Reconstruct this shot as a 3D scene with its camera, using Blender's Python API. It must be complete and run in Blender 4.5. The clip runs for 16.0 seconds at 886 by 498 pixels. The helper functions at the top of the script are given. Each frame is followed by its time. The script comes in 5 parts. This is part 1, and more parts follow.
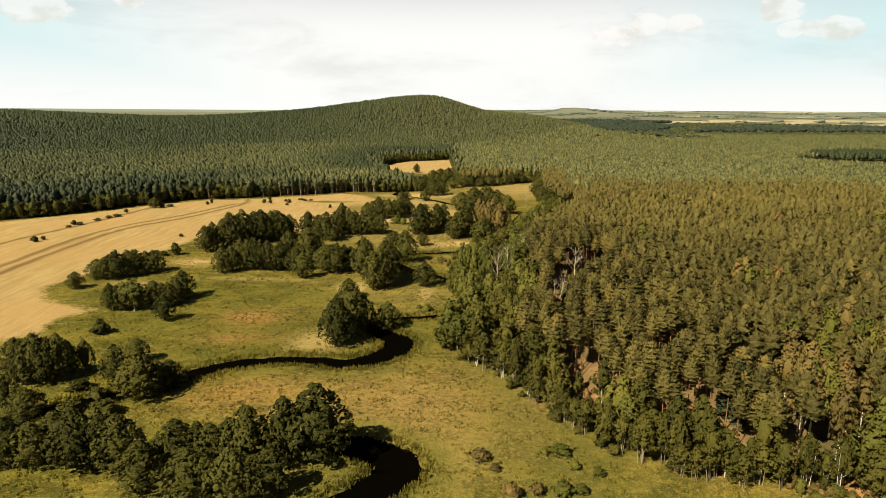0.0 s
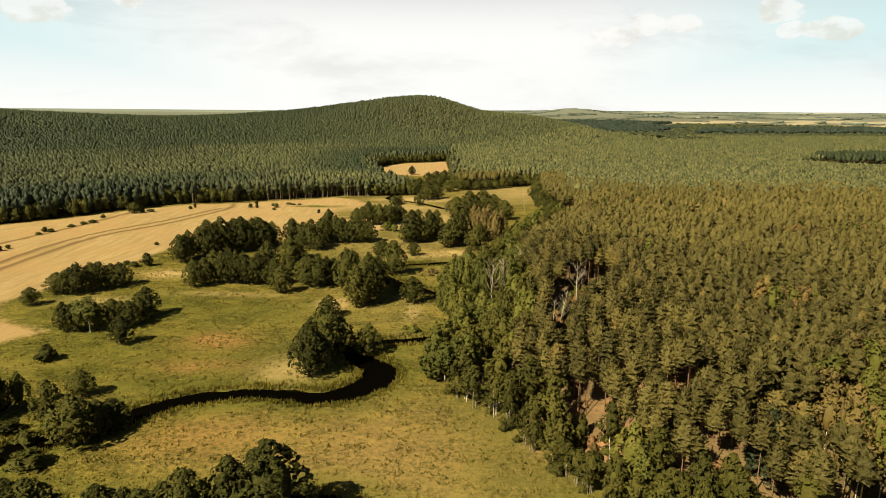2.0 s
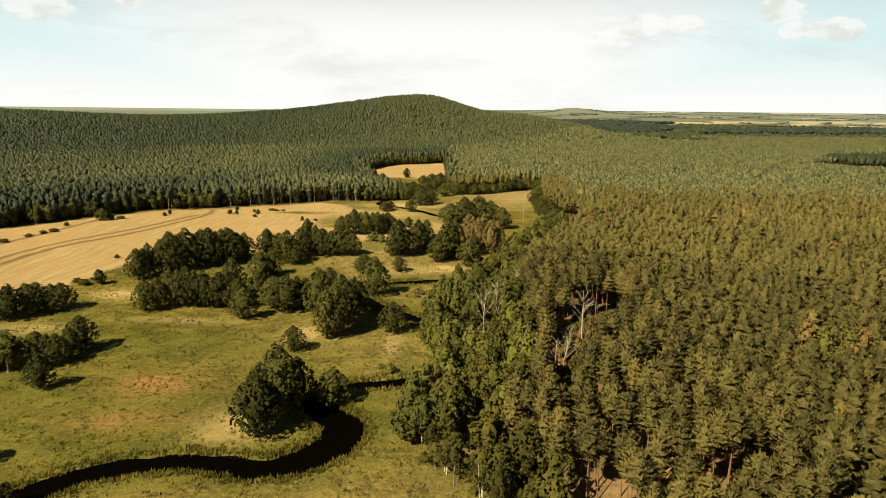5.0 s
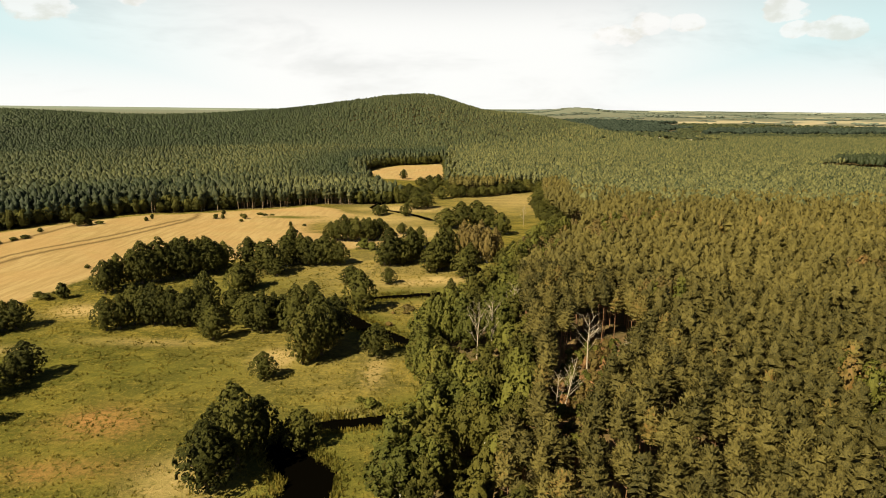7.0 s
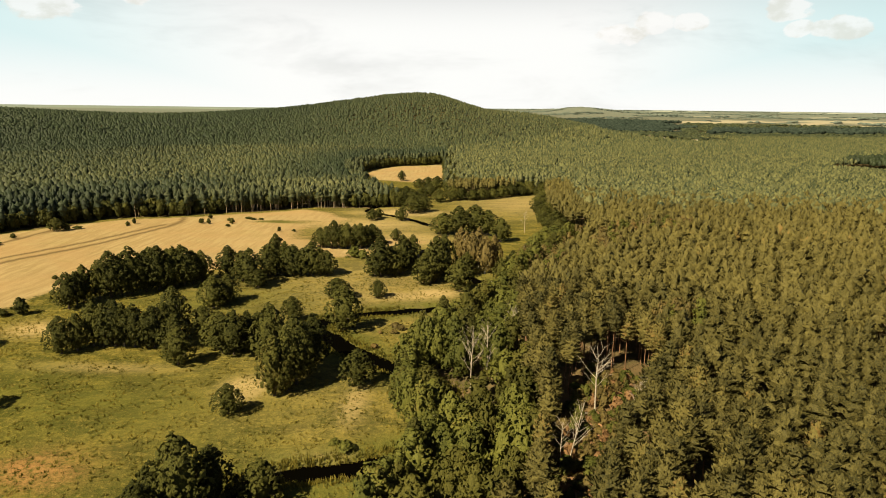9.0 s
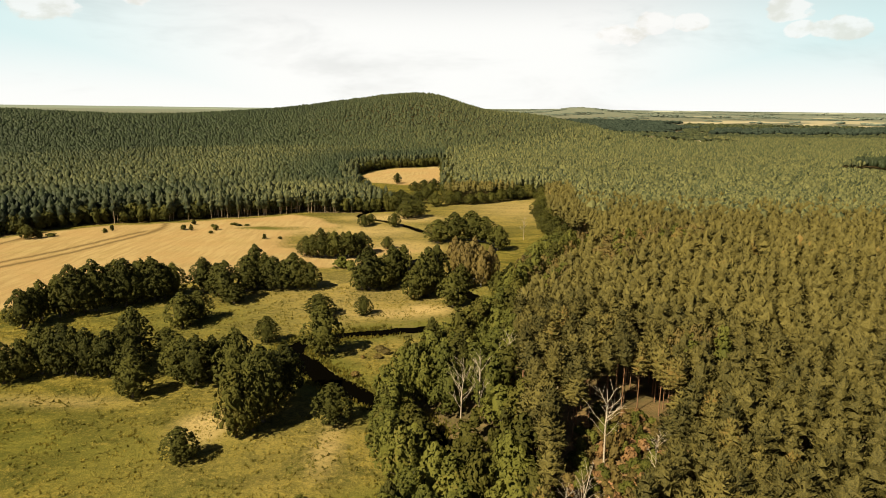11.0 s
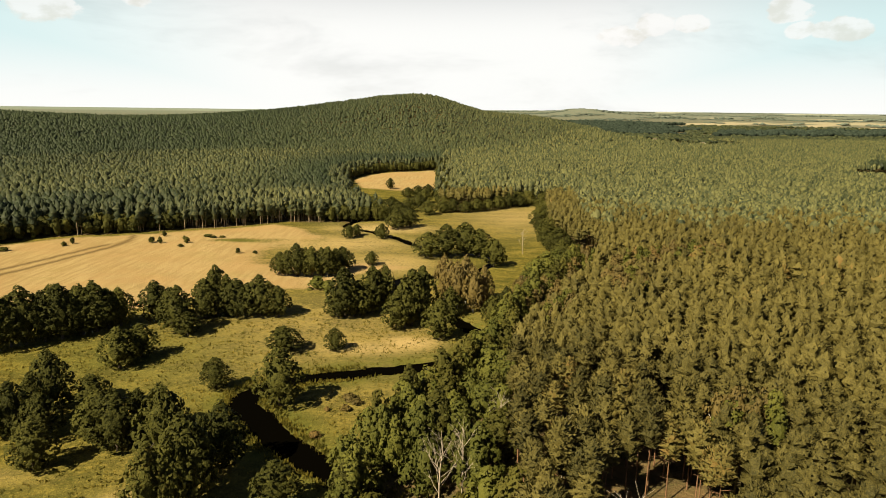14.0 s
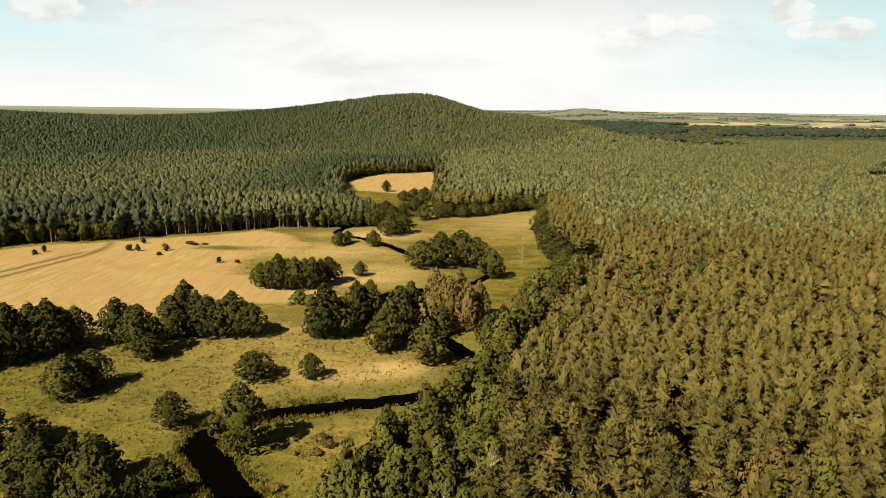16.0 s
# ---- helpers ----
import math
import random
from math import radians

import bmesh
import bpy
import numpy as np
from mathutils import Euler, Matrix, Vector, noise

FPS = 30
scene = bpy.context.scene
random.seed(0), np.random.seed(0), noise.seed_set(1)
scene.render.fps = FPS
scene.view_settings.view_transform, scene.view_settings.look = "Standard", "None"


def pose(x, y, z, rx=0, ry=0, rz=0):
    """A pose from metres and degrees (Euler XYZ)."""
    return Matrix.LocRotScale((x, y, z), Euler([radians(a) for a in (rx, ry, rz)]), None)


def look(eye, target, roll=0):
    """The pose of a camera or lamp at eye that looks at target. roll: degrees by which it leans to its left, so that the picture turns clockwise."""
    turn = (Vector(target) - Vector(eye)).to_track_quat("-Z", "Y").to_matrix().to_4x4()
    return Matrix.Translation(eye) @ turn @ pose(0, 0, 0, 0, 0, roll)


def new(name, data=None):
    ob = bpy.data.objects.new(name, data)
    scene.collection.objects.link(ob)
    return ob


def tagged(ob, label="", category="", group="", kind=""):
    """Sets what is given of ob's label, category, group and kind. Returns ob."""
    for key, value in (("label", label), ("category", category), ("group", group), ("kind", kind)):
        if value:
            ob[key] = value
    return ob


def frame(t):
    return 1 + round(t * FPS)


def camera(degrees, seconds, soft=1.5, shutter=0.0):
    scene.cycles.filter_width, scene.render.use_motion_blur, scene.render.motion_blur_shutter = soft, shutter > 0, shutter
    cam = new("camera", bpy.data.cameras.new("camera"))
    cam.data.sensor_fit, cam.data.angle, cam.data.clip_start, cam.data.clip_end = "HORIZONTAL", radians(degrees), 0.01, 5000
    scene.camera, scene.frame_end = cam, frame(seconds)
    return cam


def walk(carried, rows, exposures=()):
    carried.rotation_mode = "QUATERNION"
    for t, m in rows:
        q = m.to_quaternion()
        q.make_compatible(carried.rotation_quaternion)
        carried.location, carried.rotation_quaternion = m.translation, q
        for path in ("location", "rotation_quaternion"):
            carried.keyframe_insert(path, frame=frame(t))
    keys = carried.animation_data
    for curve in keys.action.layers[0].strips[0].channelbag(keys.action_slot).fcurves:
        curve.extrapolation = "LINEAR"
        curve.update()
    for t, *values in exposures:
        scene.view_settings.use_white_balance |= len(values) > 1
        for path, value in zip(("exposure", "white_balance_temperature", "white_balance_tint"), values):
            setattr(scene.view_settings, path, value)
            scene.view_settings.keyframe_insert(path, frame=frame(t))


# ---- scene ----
cam = camera(70.2, 16.0, soft=0.65)
METRES, EYE, TILT, LEAN, TURN = 205.0, 85.0, -12.4, -0.4, 0.0
ROWS = [
    (0.0, 0.0, 0.0, 0.0, 0.0, 0.0, -0.0),
    (0.5, 0.0047, 0.0299, 0.007, -0.05, -0.0, -0.02),
    (1.0, 0.0101, 0.0622, 0.0145, -0.08, 0.01, -0.05),
    (1.5, 0.0152, 0.0924, 0.0209, -0.07, 0.02, -0.04),
    (2.0, 0.0206, 0.1245, 0.0285, -0.08, 0.03, -0.06),
    (2.5, 0.0255, 0.154, 0.0353, -0.08, 0.02, -0.07),
    (3.0, 0.031, 0.186, 0.0429, -0.06, 0.01, -0.1),
    (3.5, 0.0359, 0.2156, 0.0497, -0.07, -0.01, -0.12),
    (4.0, 0.0411, 0.2475, 0.0569, -0.08, 0.02, -0.16),
    (6.5, 0.067, 0.3976, 0.0915, 0.11, -0.08, -0.27),
    (7.0, 0.0723, 0.4288, 0.0986, 0.13, -0.08, -0.27),
    (7.5, 0.0773, 0.4577, 0.1049, 0.2, -0.08, -0.31),
    (8.0, 0.0827, 0.4886, 0.1119, 0.25, -0.06, -0.33),
    (8.5, 0.0871, 0.5168, 0.1185, 0.34, -0.13, -0.41),
    (9.0, 0.0917, 0.5478, 0.1255, 0.36, -0.15, -0.39),
    (11.5, 0.1142, 0.6945, 0.1591, 0.4, -0.12, -0.4),
    (12.0, 0.1188, 0.7254, 0.1665, 0.51, -0.14, -0.42),
    (12.5, 0.1228, 0.7542, 0.1732, 0.5, -0.13, -0.41),
    (13.0, 0.1277, 0.7859, 0.1803, 0.37, -0.08, -0.38),
    (13.5, 0.1323, 0.8148, 0.1868, 0.39, -0.04, -0.38),
    (14.0, 0.1372, 0.8461, 0.1936, 0.44, -0.01, -0.39),
    (14.5, 0.1417, 0.8745, 0.2001, 0.41, -0.01, -0.39),
    (15.0, 0.1473, 0.9049, 0.2067, 0.45, -0.01, -0.41),
    (15.5, 0.1522, 0.9326, 0.2133, 0.48, -0.02, -0.42),
    (16.0, 0.1574, 0.9627, 0.2199, 0.61, -0.02, -0.47),
]
walk(cam, [(t, pose(0, 0, EYE, TILT, LEAN, TURN) @ pose(METRES * x, METRES * y, METRES * z, 90 + pitch, roll, yaw)) for t, x, y, z, yaw, pitch, roll in ROWS])

# ---- world and sun ----
SUN_ELEVATION, SUN_AZIMUTH = radians(43), radians(226)   # from the west-south-west of the flight line

world = bpy.data.worlds.new("sky")
scene.world = world
world.use_nodes = True


class Nodes:
    """Short hand for building a node tree."""

    def __init__(self, tree):
        self.tree = tree
        tree.nodes.clear()

    def add(self, kind, **settings):
        n = self.tree.nodes.new(kind)
        for key, value in settings.items():
            if key == "ins":
                for k, v in value.items():
                    if isinstance(v, bpy.types.NodeSocket):
                        self.tree.links.new(v, n.inputs[k])
                    else:
                        n.inputs[k].default_value = (*v, 1) if n.inputs[k].type == "RGBA" and len(v) == 3 else v
            elif key == "operation":
                n.operation = value
            elif key == "blend_type":
                n.blend_type = value
            elif key == "sky_type":
                n.sky_type = value
            elif key == "attribute_name":
                n.attribute_name = value
        return n

    def math(self, op, a, b=0.0, c=0.0):
        return self.add("ShaderNodeMath", operation=op, ins={0: a, 1: b, 2: c}).outputs[0]

    def span(self, v, a, b, lo=0.0, hi=1.0):
        n = self.add("ShaderNodeMapRange", ins={"Value": v, "From Min": a, "From Max": b, "To Min": lo, "To Max": hi})
        n.interpolation_type = "SMOOTHSTEP"
        return n.outputs[0]

    def mix(self, f, a, b, blend="MIX"):
        n = self.tree.nodes.new("ShaderNodeMix")
        n.data_type, n.blend_type = "RGBA", blend
        for i, v in ((0, f), (6, a), (7, b)):
            if isinstance(v, bpy.types.NodeSocket):
                self.tree.links.new(v, n.inputs[i])
            else:
                n.inputs[i].default_value = (*v, 1) if isinstance(v, tuple) and len(v) == 3 else v
        return n.outputs[2]

    def noise(self, vector, scale, detail=3.0, rough=0.55, distortion=0.0):
        return self.add("ShaderNodeTexNoise", ins={"Vector": vector, "Scale": scale, "Detail": detail,
                                                   "Roughness": rough, "Distortion": distortion}).outputs[0]


CLOUDS = ((-0.519, 0.846, 0.130, 0.040), (-0.424, 0.895, 0.148, 0.026), (0.243, 0.964, 0.109, 0.024), (0.262, 0.958, 0.105, 0.020),
          (0.294, 0.948, 0.125, 0.027), (0.338, 0.935, 0.123, 0.023), (0.449, 0.884, 0.133, 0.027), (0.463, 0.880, 0.110, 0.019), (0.508, 0.855, 0.107, 0.026), (0.488, 0.867, 0.108, 0.018))


def build_sky():
    n = Nodes(world.node_tree)
    sky = n.add("ShaderNodeTexSky", sky_type="NISHITA")
    sky.sun_disc, sky.sun_elevation, sky.sun_rotation = False, SUN_ELEVATION, SUN_AZIMUTH
    sky.altitude, sky.air_density, sky.dust_density, sky.ozone_density = 100, 1.0, 1.2, 1.0
    blue = n.mix(1.0, sky.outputs[0], (0.034, 0.034, 0.034), "MULTIPLY")
    way = n.add("ShaderNodeTexCoord").outputs["Generated"]
    split = n.add("ShaderNodeSeparateXYZ", ins={0: way})
    up = split.outputs[2]
    flat = n.add("ShaderNodeVectorMath", operation="MULTIPLY", ins={0: way, 1: (1.0, 1.0, 4.0)}).outputs[0]
    # bright haze low over the land, thinning upwards, with long veils of cloud in it
    veil = n.noise(flat, 3.2, 5.0, 0.6, 0.3)
    haze = n.span(up, 0.10, 0.31, 1.0, 0.0)
    haze = n.math("MULTIPLY", haze, n.span(veil, 0.28, 0.52, 0.82, 1.0))
    # thinner haze to both sides of the bright part of the sky ahead
    ahead = n.span(n.math("ABSOLUTE", n.math("ADD", split.outputs[0], 0.03)), 0.20, 0.62, 1.0, 0.0)
    low = n.span(up, 0.0, 0.12, 1.0, 0.0)
    white = n.mix(n.math("MAXIMUM", ahead, low), (0.70, 0.90, 0.90), (1.02, 1.02, 0.99))
    tone = n.mix(haze, blue, white)
    # heaped clouds
    heap = n.add("ShaderNodeVectorMath", operation="MULTIPLY", ins={0: way, 1: (1.0, 1.0, 1.7)}).outputs[0]
    puffs = n.noise(heap, 22.0, 6.0, 0.6, 0.2)
    banks = None
    for x, y, z, size in CLOUDS:
        away = n.add("ShaderNodeVectorMath", operation="DISTANCE", ins={0: heap, 1: (x, y, z * 1.7)}).outputs[1]
        one = n.span(away, size * 0.2, size * 2.0, 1.0, 0.0)
        banks = one if banks is None else n.math("MAXIMUM", banks, one)
    body = n.span(n.math("ADD", n.math("MULTIPLY", banks, 0.62), n.math("MULTIPLY", puffs, 0.8)), 0.70, 0.82)
    under = n.span(n.noise(n.add("ShaderNodeVectorMath", operation="ADD", ins={0: heap, 1: (0.0, 0.0, 0.02)}).outputs[0], 22.0, 5.0), 0.42, 0.62)
    cloud = n.mix(under, (1.05, 1.02, 0.98), (0.82, 0.78, 0.68))
    tone = n.mix(n.math("MULTIPLY", body, n.span(up, 0.30, 0.55, 0.62, 0.25)), tone, cloud)
    out = n.add("ShaderNodeBackground", ins={0: tone, 1: 0.465})
    n.add("ShaderNodeOutputWorld", ins={0: out.outputs[0]})


build_sky()

sun_data = bpy.data.lights.new("sun", "SUN")
sun_data.energy, sun_data.angle, sun_data.color = 5.0, radians(0.6), (1.0, 0.87, 0.56)
scene.view_settings.exposure = 1.07
sun = new("sun", sun_data)
sun_way = Vector((math.sin(SUN_AZIMUTH) * math.cos(SUN_ELEVATION), math.cos(SUN_AZIMUTH) * math.cos(SUN_ELEVATION), math.sin(SUN_ELEVATION)))
sun.matrix_world = look(sun_way * 300, (0, 0, 0))

# ---- materials ----


def material(name):
    m = bpy.data.materials.new(name)
    m.use_nodes = True
    return m, Nodes(m.node_tree)


def finish(m, n, colour, rough=0.8, bump=None, strength=0.4, distance=0.2, **more):
    ins = {"Base Color": colour, "Roughness": rough, "Specular IOR Level": 0.25}
    ins.update(more)
    if bump is not None:
        ins["Normal"] = n.add("ShaderNodeBump", ins={"Height": bump, "Strength": strength, "Distance": distance}).outputs[0]
    b = n.add("ShaderNodeBsdfPrincipled", ins=ins)
    n.add("ShaderNodeOutputMaterial", ins={0: b.outputs[0]})
    return m


def leaf_material(name, dark, light, odd, odd_share=0.1, young=None, grain=1.0, gloss=0.2):
    """Foliage: every leaf clump and every tree takes its own tone; odd is the tone of a few dry or yellowing ones."""
    m, n = material(name)
    island = n.add("ShaderNodeNewGeometry").outputs["Random Per Island"]
    own = n.add("ShaderNodeObjectInfo").outputs["Random"]
    tint = n.add("ShaderNodeAttribute", attribute_name="tint").outputs["Fac"]
    whole = n.math("FRACT", n.math("ADD", own, tint))
    place = n.add("ShaderNodeTexCoord").outputs["Object"]
    patch = n.noise(place, 0.35, 2.0)
    f = n.math("ADD", n.math("MULTIPLY", island, 0.26), n.math("MULTIPLY", whole, 0.72))
    f = n.math("ADD", f, n.math("MULTIPLY", patch, 0.16))
    needle = n.noise(place, 3.4, 3.0, 0.7)
    f = n.math("ADD", f, n.span(needle, 0.35, 0.65, -0.24 * grain, 0.22 * grain))
    tone = n.mix(f, dark, light)
    dry = n.span(n.math("ADD", n.math("MULTIPLY", whole, 0.8), n.math("MULTIPLY", island, 0.2)), 1.0 - odd_share - 0.06, 1.0 - odd_share + 0.1)
    tone = n.mix(n.math("MULTIPLY", dry, 0.75), tone, odd)
    if young:
        tone = n.mix(n.add("ShaderNodeAttribute", attribute_name="stand").outputs["Fac"], tone, n.mix(island, tone, young))
    b = n.add("ShaderNodeBsdfPrincipled", ins={"Base Color": tone, "Roughness": 0.6, "Specular IOR Level": gloss,
        "Normal": n.add("ShaderNodeBump", ins={"Height": needle, "Strength": min(1.0, 0.6 * grain), "Distance": 0.25}).outputs[0]})
    t = n.add("ShaderNodeBsdfTranslucent", ins={0: tone})
    mixed = n.add("ShaderNodeMixShader", ins={0: 0.18, 1: b.outputs[0], 2: t.outputs[0]})
    n.add("ShaderNodeOutputMaterial", ins={0: mixed.outputs[0]})
    return m


def bark_material(name, dark, light, stripes=0.0):
    m, n = material(name)
    place = n.add("ShaderNodeTexCoord").outputs["Object"]
    long = n.add("ShaderNodeVectorMath", operation="MULTIPLY", ins={0: place, 1: (6.0, 6.0, 1.2 + stripes)}).outputs[0]
    grain = n.noise(long, 2.0, 4.0, 0.7)
    tone = n.mix(n.span(grain, 0.35, 0.65), dark, light)
    return finish(m, n, tone, 0.85, grain, 0.6, 0.05)


ALDER = leaf_material("alder_leaves", (0.018, 0.020, 0.005), (0.081, 0.077, 0.017), (0.11, 0.080, 0.020), 0.05, None, 1.7, 0.06)
EDGE = leaf_material("forest_edge_leaves", (0.026, 0.027, 0.006), (0.092, 0.083, 0.017), (0.11, 0.085, 0.02), 0.06, None, 1.2, 0.08)
BIRCH = leaf_material("birch_leaves", (0.040, 0.045, 0.009), (0.122, 0.118, 0.023), (0.16, 0.115, 0.028), 0.08, None, 1.1, 0.1)
RUSSET = leaf_material("turning_birch_leaves", (0.066, 0.050, 0.014), (0.150, 0.106, 0.030), (0.18, 0.100, 0.032), 0.15)
PINE = leaf_material("pine_needles", (0.033, 0.031, 0.010), (0.142, 0.116, 0.033), (0.19, 0.108, 0.033), 0.09, None, 1.2, 0.12)
# darker than PINE: the crowns' shade on themselves is put into the colour
FAR_PINE = leaf_material("distant_needles_shaded", (0.008, 0.014, 0.007), (0.034, 0.046, 0.021), (0.055, 0.054, 0.023), 0.05, (0.150, 0.144, 0.055))
# air haze is mixed into this leaf colour, hence pale and bluish grey
HAZY = leaf_material("haze_tinted_woods", (0.115, 0.140, 0.115), (0.165, 0.188, 0.155), (0.16, 0.18, 0.14), 0.1, None, 0.2, 0.0)
DUSKY = leaf_material("old_forest_leaves", (0.020, 0.028, 0.022), (0.046, 0.060, 0.046), (0.06, 0.06, 0.04), 0.05, None, 0.6, 0.0)
SPRUCE = leaf_material("spruce_needles", (0.014, 0.020, 0.009), (0.035, 0.045, 0.018), (0.04, 0.04, 0.02), 0.05)
DRY = leaf_material("dead_needles", (0.14, 0.075, 0.03), (0.27, 0.15, 0.065), (0.30, 0.17, 0.08), 0.2)
BARK = bark_material("grey_bark", (0.05, 0.04, 0.03), (0.13, 0.10, 0.075))
PINE_BARK = bark_material("pine_bark", (0.10, 0.055, 0.03), (0.26, 0.14, 0.075))
GREY_BARK = bark_material("grey_birch_bark", (0.08, 0.065, 0.045), (0.33, 0.28, 0.21), 4.0)
BIRCH_BARK = bark_material("birch_bark", (0.20, 0.17, 0.14), (0.72, 0.68, 0.60), 5.0)
PALE_BARK = bark_material("pale_pine_bark", (0.16, 0.11, 0.07), (0.36, 0.27, 0.18))
DEAD_WOOD = bark_material("bleached_wood", (0.20, 0.16, 0.12), (0.47, 0.39, 0.31))


def grass_tone(n, place):
    """Rough meadow: swathes of olive green and dry yellow, flecked."""
    swathe = n.add("ShaderNodeVectorMath", operation="MULTIPLY", ins={0: place, 1: (0.55, 1.0, 1.0)}).outputs[0]
    big = n.noise(place, 0.018, 3.0, 0.6, 0.6)
    mid = n.noise(swathe, 0.085, 5.0, 0.7, 0.5)
    fine = n.noise(place, 0.62, 4.0, 0.75, 0.3)
    tussock = n.noise(swathe, 0.20, 4.0, 0.7, 0.8)
    sedge = n.noise(swathe, 0.040, 4.0, 0.65, 1.0)
    grass = n.mix(n.span(mid, 0.43, 0.57), (0.072, 0.070, 0.011), (0.192, 0.152, 0.029))
    grass = n.mix(n.math("MULTIPLY", n.span(big, 0.46, 0.66), 0.6), grass, (0.218, 0.170, 0.034))
    grass = n.mix(n.math("MULTIPLY", n.span(sedge, 0.50, 0.60), 0.62), grass, (0.066, 0.066, 0.012))
    grass = n.mix(n.math("MULTIPLY", n.span(sedge, 0.34, 0.43, 1.0, 0.0), 0.5), grass, (0.262, 0.200, 0.052))
    grass = n.mix(n.math("MULTIPLY", n.span(tussock, 0.50, 0.62), 0.55), grass, (0.068, 0.062, 0.012))
    grass = n.mix(n.math("MULTIPLY", n.span(tussock, 0.32, 0.43, 1.0, 0.0), 0.42), grass, (0.272, 0.206, 0.044))
    # tufts' own tones; the dark flecks also paint the small shadows among them
    grass = n.mix(n.math("MULTIPLY", n.span(fine, 0.40, 0.52, 1.0, 0.0), 0.5), grass, (0.052, 0.054, 0.011))
    grass = n.mix(n.math("MULTIPLY", n.span(fine, 0.53, 0.66), 0.6), grass, (0.29, 0.225, 0.050))
    blade = n.noise(place, 2.1, 3.0, 0.7)
    grass = n.mix(n.math("MULTIPLY", n.span(blade, 0.38, 0.54, 1.0, 0.0), 0.42), grass, (0.048, 0.046, 0.010))
    grass = n.mix(n.math("MULTIPLY", n.span(blade, 0.54, 0.68), 0.38), grass, (0.30, 0.235, 0.052))
    grass = n.mix(1.0, grass, (0.93, 0.92, 0.90), "MULTIPLY")
    return grass, big, mid, fine


def ground_material():
    m, n = material("ground")
    place = n.add("ShaderNodeTexCoord").outputs["Object"]

    def attr(name):
        return n.add("ShaderNodeAttribute", attribute_name=name).outputs["Fac"]

    grass, big, mid, fine = grass_tone(n, place)
    tuft = n.noise(place, 2.3, 3.0, 0.7)
    rust = n.math("MULTIPLY", attr("rust"), n.span(fine, 0.3, 0.6))
    grass = n.mix(rust, grass, (0.33, 0.165, 0.062))
    straw = n.math("MULTIPLY", attr("straw"), n.span(n.math("ADD", fine, n.math("MULTIPLY", mid, 0.5)), 0.46, 0.78))
    grass = n.mix(straw, grass, (0.41, 0.295, 0.13))
    lush = n.math("MULTIPLY", attr("lush"), n.span(mid, 0.28, 0.6))
    grass = n.mix(n.math("MULTIPLY", lush, 0.75), grass, (0.085, 0.092, 0.016))
    # mown field: pale straw with streaks along the mowing
    row = n.add("ShaderNodeVectorMath", operation="MULTIPLY", ins={0: place, 1: (1.0, 0.12, 1.0)}).outputs[0]
    streak = n.noise(row, 0.30, 4.0, 0.7)
    stubble = n.mix(n.span(streak, 0.36, 0.64), (0.275, 0.187, 0.080), (0.350, 0.252, 0.118))
    stubble = n.mix(n.math("MULTIPLY", n.span(big, 0.40, 0.60), 0.6), stubble, (0.33, 0.208, 0.090))
    stubble = n.mix(n.math("MULTIPLY", n.span(fine, 0.5, 0.75), 0.35), stubble, (0.22, 0.155, 0.06))
    stubble = n.mix(n.math("MULTIPLY", n.span(mid, 0.50, 0.70), 0.35), stubble, (0.25, 0.19, 0.065))
    stubble = n.mix(n.math("MULTIPLY", n.span(tuft, 0.42, 0.62), 0.18), stubble, (0.44, 0.33, 0.17))
    tone = n.mix(n.span(n.math("ADD", attr("field"), n.math("MULTIPLY", n.math("SUBTRACT", n.math("ADD", fine, mid), 1.0), 0.9)), 0.25, 0.75), grass, stubble)
    tone = n.mix(n.math("MULTIPLY", attr("track"), 0.95), tone, (0.125, 0.080, 0.032))
    needles = n.mix(n.span(mid, 0.38, 0.62), (0.070, 0.058, 0.026), (0.150, 0.100, 0.048))
    needles = n.mix(n.math("MULTIPLY", n.span(fine, 0.52, 0.7), 0.6), needles, (0.095, 0.095, 0.03))
    tone = n.mix(n.span(n.math("ADD", attr("wood"), n.math("MULTIPLY", n.math("SUBTRACT", fine, 0.5), 0.4)), 0.3, 0.7), tone, needles)
    tone = n.mix(n.math("MULTIPLY", attr("bare"), n.span(fine, 0.30, 0.55)), tone, (0.40, 0.21, 0.105))
    tone = n.mix(attr("mud"), tone, (0.050, 0.042, 0.020))
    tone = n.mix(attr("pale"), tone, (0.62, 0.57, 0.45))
    # air haze over the far land, blended into the ground colour
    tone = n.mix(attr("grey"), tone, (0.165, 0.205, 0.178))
    relief = n.math("ADD", n.math("MULTIPLY", fine, 1.0), n.math("MULTIPLY", tuft, 0.5))
    return finish(m, n, tone, 0.95, relief, 0.75, 0.8, **{"Specular IOR Level": 0.05})


GROUND = ground_material()


def tuft_material(name, gain):
    m, n = material(name)
    place = n.add("ShaderNodeTexCoord").outputs["Object"]
    island = n.add("ShaderNodeNewGeometry").outputs["Random Per Island"]
    tone = grass_tone(n, place)[0]
    tone = n.mix(1.0, tone, gain, "MULTIPLY")
    tone = n.mix(n.math("MULTIPLY", island, 0.25), tone, (0.24, 0.19, 0.05))
    b = n.add("ShaderNodeBsdfPrincipled", ins={"Base Color": tone, "Roughness": 0.8, "Specular IOR Level": 0.1})
    t = n.add("ShaderNodeBsdfTranslucent", ins={0: tone})
    mixed = n.add("ShaderNodeMixShader", ins={0: 0.4, 1: b.outputs[0], 2: t.outputs[0]})
    n.add("ShaderNodeOutputMaterial", ins={0: mixed.outputs[0]})
    return m


TUFT = tuft_material("meadow_grass_blades", (1.32, 1.32, 1.2))
